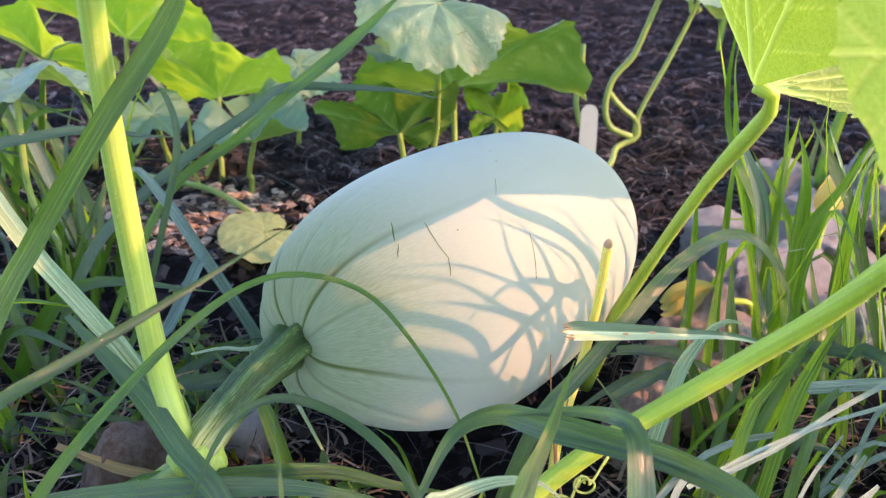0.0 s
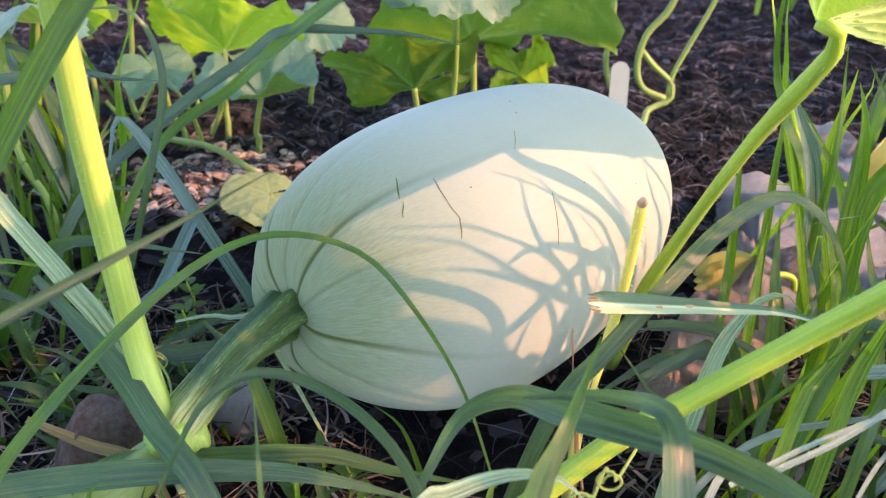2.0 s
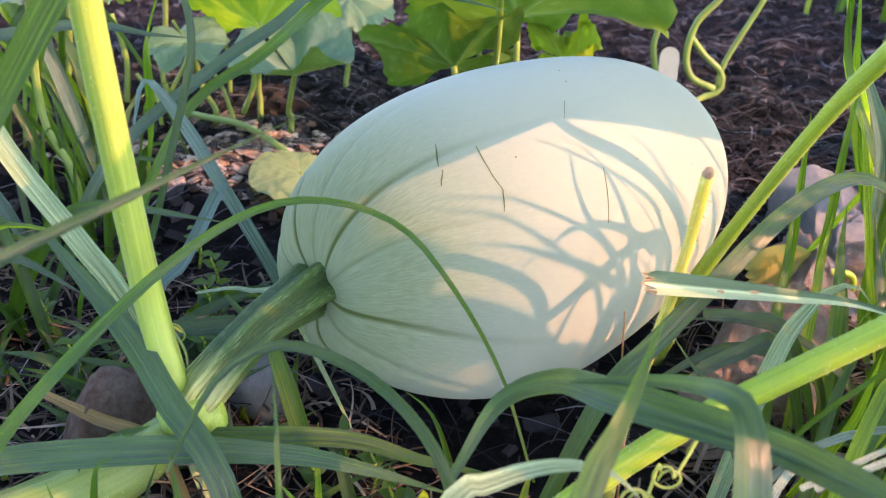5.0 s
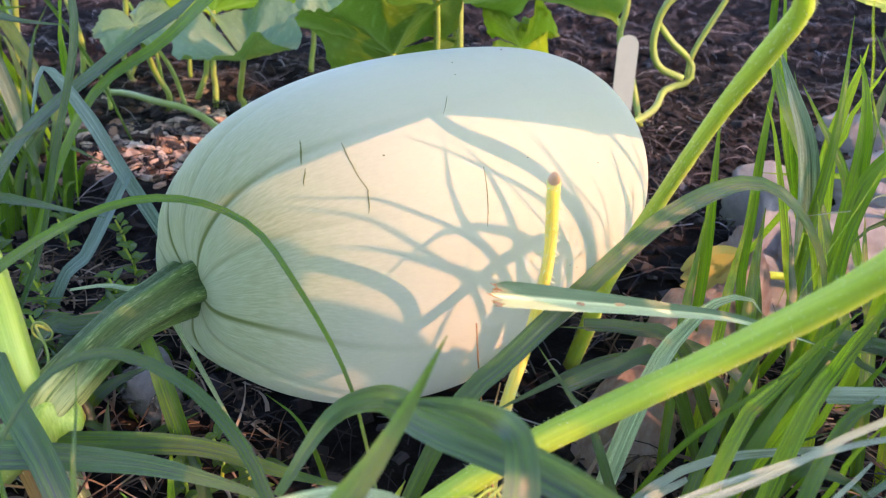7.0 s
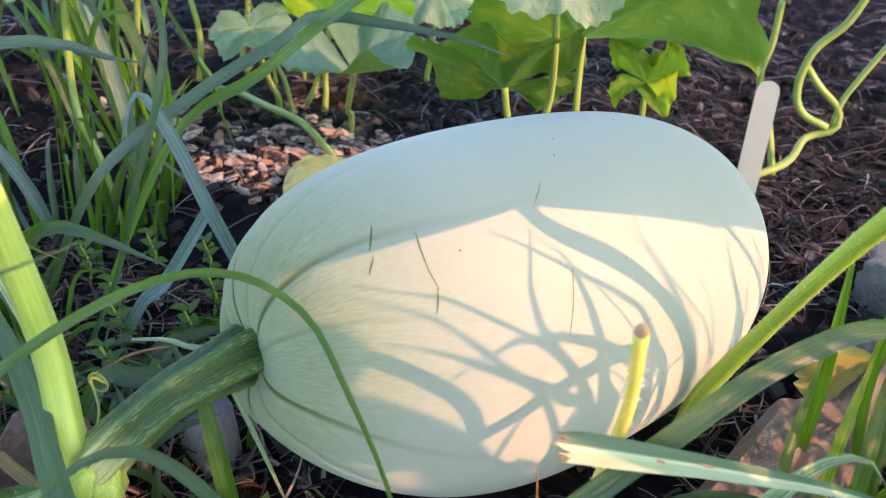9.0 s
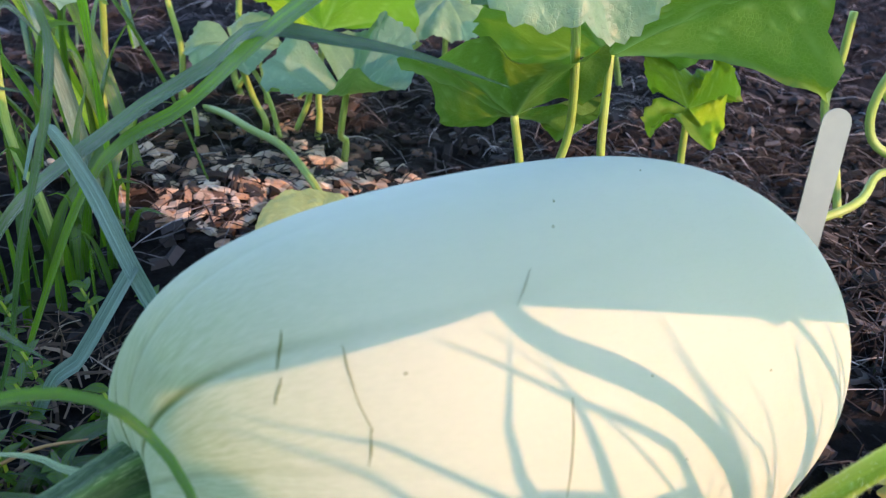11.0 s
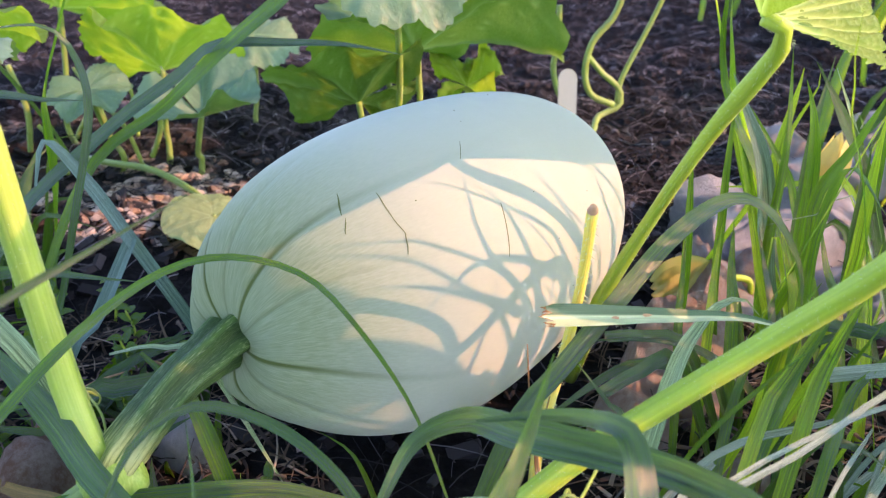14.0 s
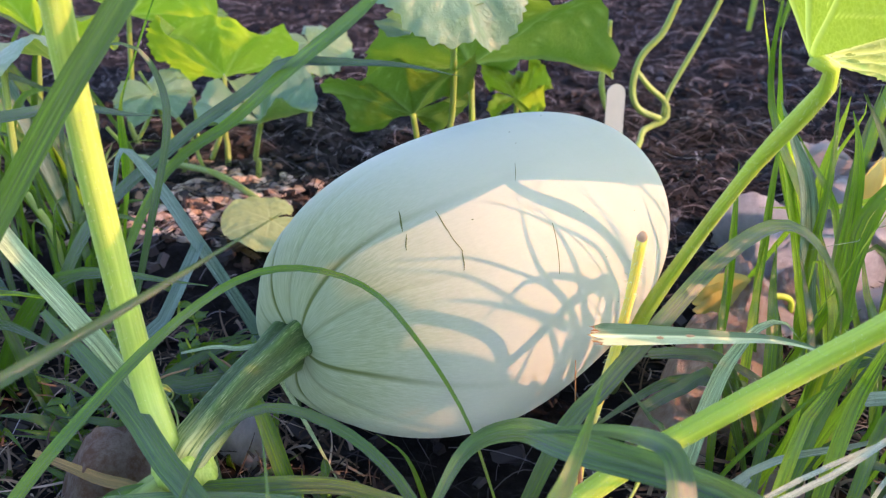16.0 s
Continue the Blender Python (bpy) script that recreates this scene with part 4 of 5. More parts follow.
for pts, w, m in (
    ([(0.249, 0.477, 0.068), (0.231, 0.486, 0.111), (0.210, 0.495, 0.154), (0.204, 0.500, 0.188), (0.206, 0.501, 0.236)], 0.0065, GRASS),
    ([(0.248, 0.486, 0.064), (0.235, 0.495, 0.107), (0.220, 0.503, 0.155)], 0.008, GRASS_BLUE),
    ([(0.234, 0.474, 0.038), (0.233, 0.474, 0.086), (0.235, 0.475, 0.136), (0.234, 0.483, 0.185)], 0.006, GRASS),
    ([(0.275, 0.462, 0.06), (0.269, 0.460, 0.128), (0.256, 0.456, 0.144), (0.239, 0.463, 0.181)], 0.006, GRASS_BLUE),
    ([(0.223, 0.409, 0.063), (0.225, 0.410, 0.114), (0.231, 0.404, 0.149), (0.230, 0.368, 0.142)], 0.0065, GRASS),
    ([(0.258, 0.493, 0.056), (0.261, 0.503, 0.103), (0.263, 0.507, 0.135), (0.271, 0.513, 0.173)], 0.008, GRASS_BLUE),
    ([(0.164, 0.335, 0.042), (0.181, 0.366, 0.062), (0.204, 0.392, 0.09)], 0.0048, GRASS),
    ([(0.176, 0.329, 0.053), (0.192, 0.342, 0.083), (0.212, 0.354, 0.112)], 0.0055, GRASS),
    ([(0.128, 0.337, 0.067), (0.121, 0.341, 0.075), (0.106, 0.348, 0.094)], 0.004, GRASS_BLUE),
    ([(0.207, 0.407, 0.033), (0.182, 0.407, 0.056), (0.151, 0.394, 0.073), (0.115, 0.377, 0.083)], 0.005, GRASS_BLUE),
    ([(0.185, 0.402, 0.046), (0.166, 0.397, 0.056), (0.135, 0.380, 0.067), (0.090, 0.339, 0.067)], 0.006, GRASS_BLUE),
):
    G(pts, w, "green grass blade beside the blossom end" if m is GRASS else "blue-green grass blade beside the blossom end", m, to_ground=1, plant="blossom", root=0.7, tip=0.6, n=18)


for pts, w, m, end in (
    ([(0.167, 0.401, 0.046), (0.170, 0.417, 0.069), (0.174, 0.430, 0.086), (0.178, 0.444, 0.106)], 0.0044, GRASS, 1),
    ([(0.188, 0.425, 0.064), (0.193, 0.439, 0.082), (0.199, 0.453, 0.103)], 0.005, GRASS_SUNLIT, 1),
    ([(0.199, 0.425, 0.064), (0.203, 0.444, 0.083), (0.207, 0.459, 0.104)], 0.0064, GRASS, 1),
    ([(0.215, 0.417, 0.069), (0.214, 0.431, 0.089), (0.213, 0.444, 0.107)], 0.0044, GRASS_BLUE, 1),
    ([(0.230, 0.426, 0.067), (0.231, 0.447, 0.089), (0.229, 0.462, 0.110)], 0.0058, GRASS_SUNLIT, 1),
    ([(0.190, 0.324, 0.082), (0.206, 0.342, 0.099), (0.226, 0.364, 0.110), (0.236, 0.376, 0.126)], 0.0062, GRASS_SUNLIT, 1),
    ([(0.168, 0.314, 0.084), (0.182, 0.329, 0.094), (0.200, 0.345, 0.105), (0.216, 0.358, 0.111)], 0.005, GRASS_SUNLIT, 1),
    ([(0.215, 0.372, 0.091), (0.236, 0.370, 0.087), (0.249, 0.358, 0.087)], 0.0075, GRASS_BLUE, -1),
    ([(0.147, 0.354, 0.074), (0.160, 0.367, 0.092), (0.173, 0.376, 0.100), (0.185, 0.381, 0.099), (0.191, 0.378, 0.093)], 0.0072, GRASS_PALE, 1),
    ([(0.118, 0.345, 0.078), (0.135, 0.356, 0.080), (0.155, 0.366, 0.077)], 0.0064, GRASS_BLUE, -1),
    ([(0.124, 0.371, 0.088), (0.143, 0.379, 0.083), (0.165, 0.385, 0.071)], 0.0064, GRASS_BLUE, -1),
    ([(0.197, 0.314, 0.084), (0.219, 0.338, 0.088), (0.238, 0.351, 0.095)], 0.005, GRASS, 1),
    ([(0.246, 0.416, 0.069), (0.246, 0.435, 0.087), (0.246, 0.450, 0.108)], 0.006, GRASS, 1),
    ([(0.265, 0.430, 0.076), (0.268, 0.451, 0.098), (0.276, 0.470, 0.117)], 0.007, GRASS_SUNLIT, 1),
):
    G(pts, w, "broad green grass blade beyond the slanting stalk", m, to_ground=end, plant="blossom", root=0.8, tip=0.5, n=18, fold=0.25)


for pts, w, m in (
    ([(0.265, 0.509, 0.077), (0.254, 0.506, 0.106), (0.24, 0.503, 0.127), (0.224, 0.5, 0.15)], 0.0054, GRASS),
    ([(0.238, 0.48, 0.056), (0.229, 0.477, 0.107), (0.222, 0.475, 0.133), (0.211, 0.472, 0.155), (0.201, 0.47, 0.175)], 0.011, GRASS_SILVER),
    ([(0.221, 0.45, 0.072), (0.215, 0.447, 0.092), (0.206, 0.445, 0.123), (0.198, 0.442, 0.147), (0.193, 0.44, 0.157)], 0.0042, GRASS_SUNLIT),
    ([(0.205, 0.469, 0.062), (0.203, 0.466, 0.097), (0.201, 0.463, 0.129), (0.2, 0.46, 0.172)], 0.0052, GRASS),
    ([(0.247, 0.51, 0.101), (0.245, 0.507, 0.122), (0.247, 0.505, 0.142), (0.249, 0.502, 0.161), (0.249, 0.5, 0.17)], 0.0093, GRASS_SUNLIT),
    ([(0.25, 0.519, 0.108), (0.255, 0.516, 0.132), (0.264, 0.513, 0.155), (0.263, 0.51, 0.165)], 0.004, GRASS_SUNLIT),
    ([(0.243, 0.46, 0.073), (0.241, 0.457, 0.127), (0.238, 0.455, 0.149), (0.233, 0.452, 0.165), (0.228, 0.45, 0.176)], 0.0099, GRASS),
):
    G(pts, w, "sunlit grass blade beyond the slanting stalk" if m is GRASS_SUNLIT else "grass blade beyond the slanting stalk", m, to_ground=1, plant="blossom", root=0.85, tip=0.45, n=20, cols=6, fold=0.2, facing=(0.35, -0.9, 0.25), twist=0.4)


for pts, w, m in (
    ([(0.284, 0.47, 0.1), (0.274, 0.467, 0.123), (0.259, 0.465, 0.15), (0.244, 0.462, 0.171), (0.236, 0.46, 0.182)], 0.0083, GRASS_BLUE),
    ([(0.277, 0.478, 0.128), (0.257, 0.474, 0.168), (0.251, 0.47, 0.177)], 0.0032, GRASS_PALE),
    ([(0.234, 0.44, 0.083), (0.235, 0.437, 0.123), (0.248, 0.435, 0.148), (0.257, 0.432, 0.172), (0.26, 0.43, 0.178)], 0.0079, GRASS),
    ([(0.244, 0.41, 0.097), (0.243, 0.407, 0.115), (0.242, 0.405, 0.14), (0.241, 0.402, 0.164), (0.241, 0.4, 0.176)], 0.0083, GRASS_SUNLIT),
    ([(0.247, 0.419, 0.093), (0.245, 0.416, 0.131), (0.244, 0.413, 0.148), (0.242, 0.41, 0.161)], 0.0051, GRASS_BLUE),
    ([(0.253, 0.429, 0.12), (0.233, 0.426, 0.119), (0.211, 0.423, 0.116), (0.205, 0.42, 0.116)], 0.0014, GRASS_DRY),
    ([(0.306, 0.539, 0.089), (0.276, 0.536, 0.093), (0.248, 0.533, 0.093), (0.222, 0.53, 0.094)], 0.0047, GRASS_SUNLIT),
):
    G(pts, w, "sunlit grass blade beyond the slanting stalk" if m is GRASS_SUNLIT else "grass blade beyond the slanting stalk", m, to_ground=1, plant="blossom", root=0.85, tip=0.45, n=20, cols=6, fold=0.2, facing=(0.35, -0.9, 0.25), twist=0.4)


for pts, w, m in (
    ([(0.269, 0.468, 0.093), (0.247, 0.464, 0.084), (0.24, 0.46, 0.083)], 0.0057, GRASS_BLUE),
    ([(0.185, 0.345, 0.045), (0.193, 0.342, 0.072), (0.2, 0.34, 0.091), (0.206, 0.337, 0.113), (0.21, 0.335, 0.123)], 0.0057, GRASS_SUNLIT),
    ([(0.174, 0.348, 0.043), (0.179, 0.344, 0.065), (0.18, 0.34, 0.094)], 0.0047, GRASS_SUNLIT),
    ([(0.205, 0.353, 0.058), (0.209, 0.349, 0.077), (0.212, 0.345, 0.103)], 0.0037, GRASS_SUNLIT),
    ([(0.154, 0.338, 0.054), (0.175, 0.334, 0.086), (0.194, 0.33, 0.109)], 0.0026, GRASS),
    ([(0.212, 0.369, 0.085), (0.22, 0.366, 0.085), (0.228, 0.363, 0.083), (0.24, 0.36, 0.079)], 0.0055, GRASS_BLUE),
    ([(0.208, 0.328, 0.058), (0.209, 0.324, 0.074), (0.216, 0.32, 0.095)], 0.0029, GRASS_SUNLIT),
):
    G(pts, w, "sunlit grass blade beyond the slanting stalk" if m is GRASS_SUNLIT else "grass blade beyond the slanting stalk", m, to_ground=1, plant="blossom", root=0.85, tip=0.45, n=20, cols=6, fold=0.2, facing=(0.35, -0.9, 0.25), twist=0.4)


for pts, w, m in (
    ([(0.19, 0.319, 0.07), (0.199, 0.316, 0.074), (0.208, 0.313, 0.072), (0.217, 0.31, 0.066)], 0.0063, GRASS_BLUE),
    ([(0.22, 0.359, 0.056), (0.221, 0.356, 0.078), (0.226, 0.353, 0.095), (0.229, 0.35, 0.107)], 0.0033, GRASS),
    ([(0.184, 0.459, 0.034), (0.184, 0.456, 0.063), (0.182, 0.453, 0.097), (0.178, 0.45, 0.15)], 0.0055, GRASS),
    ([(0.221, 0.438, 0.102), (0.216, 0.434, 0.086), (0.211, 0.43, 0.066)], 0.0028, GRASS_SUNLIT),
    ([(0.27, 0.449, 0.152), (0.268, 0.446, 0.125), (0.273, 0.443, 0.105), (0.276, 0.44, 0.094)], 0.0035, GRASS),
):
    G(pts, w, "sunlit grass blade beyond the slanting stalk" if m is GRASS_SUNLIT else "grass blade beyond the slanting stalk", m, to_ground=1, plant="blossom", root=0.85, tip=0.45, n=20, cols=6, fold=0.2, facing=(0.35, -0.9, 0.25), twist=0.4)


for pts, w, m in (
    ([(0.235, 0.495, 0.09), (0.221, 0.5, 0.142), (0.21, 0.5, 0.161), (0.205, 0.5, 0.185), (0.198, 0.5, 0.208), (0.193, 0.5, 0.228)], 0.0075, GRASS_SUNLIT),
    ([(0.235, 0.498, 0.09), (0.219, 0.502, 0.140), (0.211, 0.5, 0.179), (0.207, 0.5, 0.203), (0.209, 0.5, 0.22), (0.21, 0.5, 0.231)], 0.0070, GRASS),
):
    G(pts, w, "tall twisted grass blade with the light coming through", m, to_ground=1, plant="blossom", root=0.9, tip=0.4, n=26, cols=6, twist=2.2)


def clippings():
    r = random.Random(15)
    for k in range(13):
        x, y, z, a = r.uniform(0.125, 0.27), r.uniform(0.262, 0.37), r.uniform(0.035, 0.075), r.uniform(-0.5, 0.9)
        d, ln = Vector((math.cos(a), math.sin(a), r.uniform(-0.1, 0.35))), r.uniform(0.04, 0.09)
        p = Vector((x, y, z))
        q = p - d * ln * 0.9
        q.z = ground_z(q.x, q.y)
        G([q, p - d * ln * 0.3, p + d * ln / 2], r.uniform(0.0016, 0.0034), r.choice(("bleached cut grass blade", "pale silvery cut grass blade")), r.choice((GRASS_DRY, GRASS_DRY, GRASS_PALE)), root=1.0, tip=0.2, tip_cut=0.5, n=12)


clippings()


def cut_blade():
    """The broad blade with a torn brown end."""
    v, f, lay = ribbon([(0.265, 0.392, 0.02), (0.235, 0.3746, 0.0725), (0.1833, 0.3595, 0.1006), (0.144, 0.348, 0.110), (0.1169, 0.338, 0.1161), (0.0915, 0.328, 0.122)], 0.0091, root=0.05, tip=0.0, n=44, cols=10, facing=(0, -0.6, 0.8), fold=0.34, swell=0.52, delay=0.42)
    rng = random.Random(9)
    for j in range(11):
        v[-11 + j] = np.array(v[-11 + j]) + np.array((-1, 0, 0.02)) * rng.uniform(-0.003, 0.002)
    ob = tagged(new("grass_clipping", mesh("grass_clipping", v, f, CUT, {"lay": lay})), "broad mown grass blade with a torn brown end", "grass", "grass clippings")
    vs, fs = [], []
    for j in range(10):
        a, b = np.array(v[-11 + j]), np.array(v[-10 + j])
        out = np.array((-1, 0.05, rng.uniform(-0.4, 0.4))) * rng.uniform(0.0012, 0.0038)
        k = len(vs)
        vs += [a, b, (a + b) / 2 + out]
        fs.append((k, k + 1, k + 2))
    for k, (i, j, a, b) in enumerate(((38, 5, 0.0016, 0.0008), (35, 6, 0.0022, 0.0007))):
        c = np.array(v[i * 11 + j]) + np.array((0, -0.0004, 0.0003))
        ring = [c + np.array((a * math.cos(t), 0, b * math.sin(t))) for t in np.linspace(0, 5.6, 9)]
        part("spot", mesh("spot", ring + [c + np.array((0, -0.0003, 0.0002))], [(n, (n + 1) % 9, 9) for n in range(9)], TIP), ob, "dried brown spot")
    part("torn_end", mesh("torn_end", vs, fs, STRAW_ONE, smooth=False), ob, "frayed brown torn fibres")


cut_blade()


# blades added between the sun and the squash, to cast the shadows on it
for pts, k0, k1, w in (
    ([(0.3817, 0.1761), (0.3869, 0.1695), (0.3944, 0.1602), (0.4008, 0.1500), (0.4103, 0.1396), (0.4267, 0.1210), (0.4372, 0.0981)], 0.20, 0.17, 0.0030),
    ([(0.4021, 0.1684), (0.3962, 0.1602), (0.3893, 0.1489), (0.3872, 0.1376), (0.3887, 0.1265), (0.3943, 0.1153), (0.4008, 0.1004), (0.4084, 0.0780)], 0.19, 0.16, 0.0046),
    ([(0.4026, 0.1603), (0.4046, 0.1500), (0.4056, 0.1404), (0.4064, 0.1295), (0.4073, 0.1185), (0.4081, 0.1078), (0.4101, 0.0877)], 0.21, 0.19, 0.0062),
    ([(0.3544, 0.1236), (0.3591, 0.1272), (0.3662, 0.1299), (0.3722, 0.1317), (0.3800, 0.1323), (0.3884, 0.1292), (0.3992, 0.1225), (0.4131, 0.1110), (0.4249, 0.0983), (0.4362, 0.0784)], 0.16, 0.19, 0.0052),
    ([(0.3515, 0.1740), (0.3545, 0.1686), (0.3606, 0.1614), (0.3673, 0.1553), (0.3732, 0.1465), (0.3779, 0.1382), (0.3832, 0.1316), (0.3940, 0.1151), (0.4034, 0.0974)], 0.17, 0.15, 0.0026),
    ([(0.3503, 0.1709), (0.3529, 0.1642), (0.3577, 0.1591), (0.3634, 0.1505), (0.3672, 0.1408), (0.3720, 0.1308), (0.3753, 0.1239), (0.3836, 0.1100), (0.3910, 0.0924)], 0.22, 0.19, 0.0030),
    ([(0.3529, 0.1473), (0.3585, 0.1422), (0.3648, 0.1345), (0.3725, 0.1251), (0.3824, 0.1143), (0.3941, 0.1018), (0.4054, 0.0847)], 0.18, 0.17, 0.0056),
    ([(0.3900, 0.1289), (0.3878, 0.1226), (0.3844, 0.1159), (0.3812, 0.1095), (0.3785, 0.1048), (0.3752, 0.0963), (0.3726, 0.0828)], 0.20, 0.19, 0.0026),
    ([(0.4038, 0.1613), (0.4140, 0.1633), (0.4283, 0.1620), (0.4411, 0.1573), (0.4561, 0.1490), (0.4719, 0.1367), (0.4847, 0.1248), (0.4973, 0.1063)], 0.24, 0.24, 0.0024),
    ([(0.4006, 0.1797), (0.4013, 0.1712), (0.4020, 0.1631), (0.4030, 0.1522)], 0.22, 0.20, 0.0010),
    ([(0.4284, 0.1601), (0.4358, 0.1483), (0.4408, 0.1367), (0.4476, 0.1228), (0.4612, 0.1010), (0.4700, 0.0840)], 0.22, 0.20, 0.0012),
    ([(0.4560, 0.1313), (0.4627, 0.1186), (0.4685, 0.1017), (0.4721, 0.0840)], 0.25, 0.24, 0.0016),
    ([(0.4400, 0.1551), (0.4407, 0.1415), (0.4430, 0.1319), (0.4492, 0.1132), (0.4557, 0.0935)], 0.52, 0.50, 0.0085),
    ([(0.4947, 0.1267), (0.4848, 0.1207), (0.4824, 0.1094), (0.4859, 0.0961), (0.4905, 0.0794)], 0.27, 0.26, 0.0048),
    ([(0.3953, 0.1247), (0.4054, 0.1112), (0.4238, 0.0897), (0.4311, 0.0783)], 0.20, 0.19, 0.0014),
    ([(0.4182, 0.1305), (0.4276, 0.1207), (0.4320, 0.1089), (0.4342, 0.0931)], 0.18, 0.18, 0.0030),
    ([(0.4367, 0.1229), (0.4319, 0.1108), (0.4240, 0.0988), (0.4168, 0.0869)], 0.21, 0.20, 0.0022),
    ([(0.4544, 0.1093), (0.4453, 0.1052), (0.4403, 0.0962), (0.4393, 0.0834)], 0.23, 0.22, 0.0026),
    ([(0.4716, 0.1137), (0.4657, 0.1056), (0.4556, 0.0975), (0.4424, 0.0874)], 0.24, 0.23, 0.0012),
    ([(0.3814, 0.0865), (0.3851, 0.0731), (0.3896, 0.0521)], 0.19, 0.18, 0.0120),
    ([(0.3962, 0.0964), (0.3980, 0.0769), (0.4016, 0.0525)], 0.23, 0.22, 0.0120),
    ([(0.4106, 0.1005), (0.4135, 0.0751), (0.4157, 0.0480)], 0.18, 0.18, 0.0120),
    ([(0.4291, 0.0930), (0.4299, 0.0696), (0.4273, 0.0498)], 0.22, 0.21, 0.0130),
    ([(0.3660, 0.0849), (0.3712, 0.0665), (0.3738, 0.0466)], 0.24, 0.23, 0.0110),
    ([(0.335, 0.142), (0.342, 0.130), (0.349, 0.119), (0.358, 0.106), (0.367, 0.091), (0.375, 0.073), (0.380, 0.048)], 0.25, 0.23, 0.0125),
    ([(0.338, 0.094), (0.346, 0.086), (0.352, 0.070), (0.355, 0.045)], 0.21, 0.20, 0.0120),
    ([(0.350, 0.090), (0.358, 0.083), (0.364, 0.068), (0.367, 0.045)], 0.24, 0.23, 0.0110),
):
    places = [across_sun(h, v, k0 + (k1 - k0) * i / (len(pts) - 1)) for i, (h, v) in enumerate(pts)][::-1]
    G(places, w, "", to_ground=1, plant="sunward", root=0.8, tip=0.35 if w < 0.012 else 0.06, n=20, facing=tuple(SUN))


# ---- tufts of grass ----
def tuft(x, y, seed, count=9, height=0.16, spread=0.03, lean=(0.0, 0.0), label="", mats=(GRASS, GRASS_BLUE, GRASS_SUNLIT), group="grass tufts", width=0.0055, free=False):
    """A tuft of arching blades; those that would stand in the squash's light stay short."""
    rng = random.Random(seed)
    ob = thing("grass_tuft", label or "tuft of fresh green grass with arching blades", "grass", group, at=(x, y, ground_z(x, y)))
    for _ in range(count):
        a = rng.uniform(0, 6.283)
        bx, by = x + rng.gauss(0, spread), y + rng.gauss(0, spread)
        h = height * rng.uniform(0.55, 1.15)
        out = rng.uniform(0.12, 0.6) * h
        tx, ty = math.cos(a) * out + lean[0] * h, math.sin(a) * out + lean[1] * h
        z = ground_z(bx, by) - 0.003
        sag = rng.uniform(0.0, 0.45) if rng.random() < 0.6 else 0.0
        pts = [(bx, by, z), (bx + tx * 0.18, by + ty * 0.18, z + h * 0.42), (bx + tx * 0.5, by + ty * 0.5, z + h * 0.8), (bx + tx * (1 + 0.5 * sag), by + ty * (1 + 0.5 * sag), z + h * (1 - 0.6 * sag))]
        top = max(pts, key=lambda p: p[2])
        hh, vv = Vector(top).dot(SUN_H), Vector(top).dot(SUN_V)
        lim = 0.088 if hh < 0.44 else 0.108
        if not free and 0.345 < hh < 0.505 and vv > lim and x > 0.1:
            f = max(0.2, (lim - SUN_V.x * top[0] - SUN_V.y * top[1]) / SUN_V.z / top[2])
            if f < 0.35:
                continue
            pts = [(bx + (p[0] - bx) * f, by + (p[1] - by) * f, z + (p[2] - z) * f) for p in pts]
        if x > 0.1 and any(p[0] < 0.19 + 0.45 * max(0, p[1] - 0.42) for p in pts[1:]):
            pts = [(bx + abs(p[0] - bx), p[1], p[2]) for p in pts]
        face = (rng.uniform(-1, 1), -0.8 + rng.uniform(-0.4, 0.4), rng.uniform(0.1, 0.8))
        v, fc, lay = ribbon(pts, width * rng.uniform(0.6, 1.35), root=0.7, tip=0.75, facing=face, n=11, cols=2, fold=rng.uniform(0.15, 0.4), twist=rng.uniform(-1.3, 1.3))
        part("blade", mesh("blade", v, fc, rng.choice(mats), {"lay": lay}), ob)


rng = random.Random(77)
n = 0
for k in range(3):  # grass well behind the blossom end
    x, y = rng.uniform(0.36, 0.46), rng.uniform(0.62, 0.74)
    tuft(x, y, 800 + k, 5, rng.uniform(0.13, 0.20), 0.03, lean=(rng.uniform(-0.9, 0.6), rng.uniform(-0.3, 0.2)), label="tuft of tall sunlit grass with the light coming through", width=0.009, mats=(GRASS_SUNLIT, GRASS, GRASS_BLUE))
for k in range(8):  # low growth under the slanting stalk
    x, y = rng.uniform(0.19, 0.34), rng.uniform(0.31, 0.41)
    tuft(x, y, 200 + k, 5, rng.uniform(0.06, 0.11), 0.015, label="low tuft of grass under the slanting stalk", width=0.0068, mats=(GRASS, GRASS_BLUE, GRASS_BLUE))
for k in range(15):  # beyond the stem end
    y = rng.uniform(0.40, 0.85)
    x = -0.185 - rng.random() * 0.26 - 0.10 * max(0, y - 0.5)
    tuft(x, y, 300 + k, 5, rng.uniform(0.09, 0.17), 0.020, lean=(rng.uniform(-1.0, 1.0), rng.uniform(-0.5, 0.3)), label="tuft of green grass in the shade of the bed", width=0.0082, mats=(GRASS_SHADE, GRASS, GRASS_BLUE, GRASS_SILVER, GRASS_SUNLIT))
for k in range(4):  # thin blades before the sunlit mulch
    x, y = rng.uniform(-0.25, -0.15), rng.uniform(0.50, 0.62)
    tuft(x, y, 400 + k, 4, rng.uniform(0.07, 0.12), 0.015, lean=(rng.uniform(-0.4, 0.6), rng.uniform(-0.3, 0.3)), label="tuft of thin dark green grass at the edge of the mulch", width=0.0055, mats=(GRASS_BLUE, GRASS_SHADE))
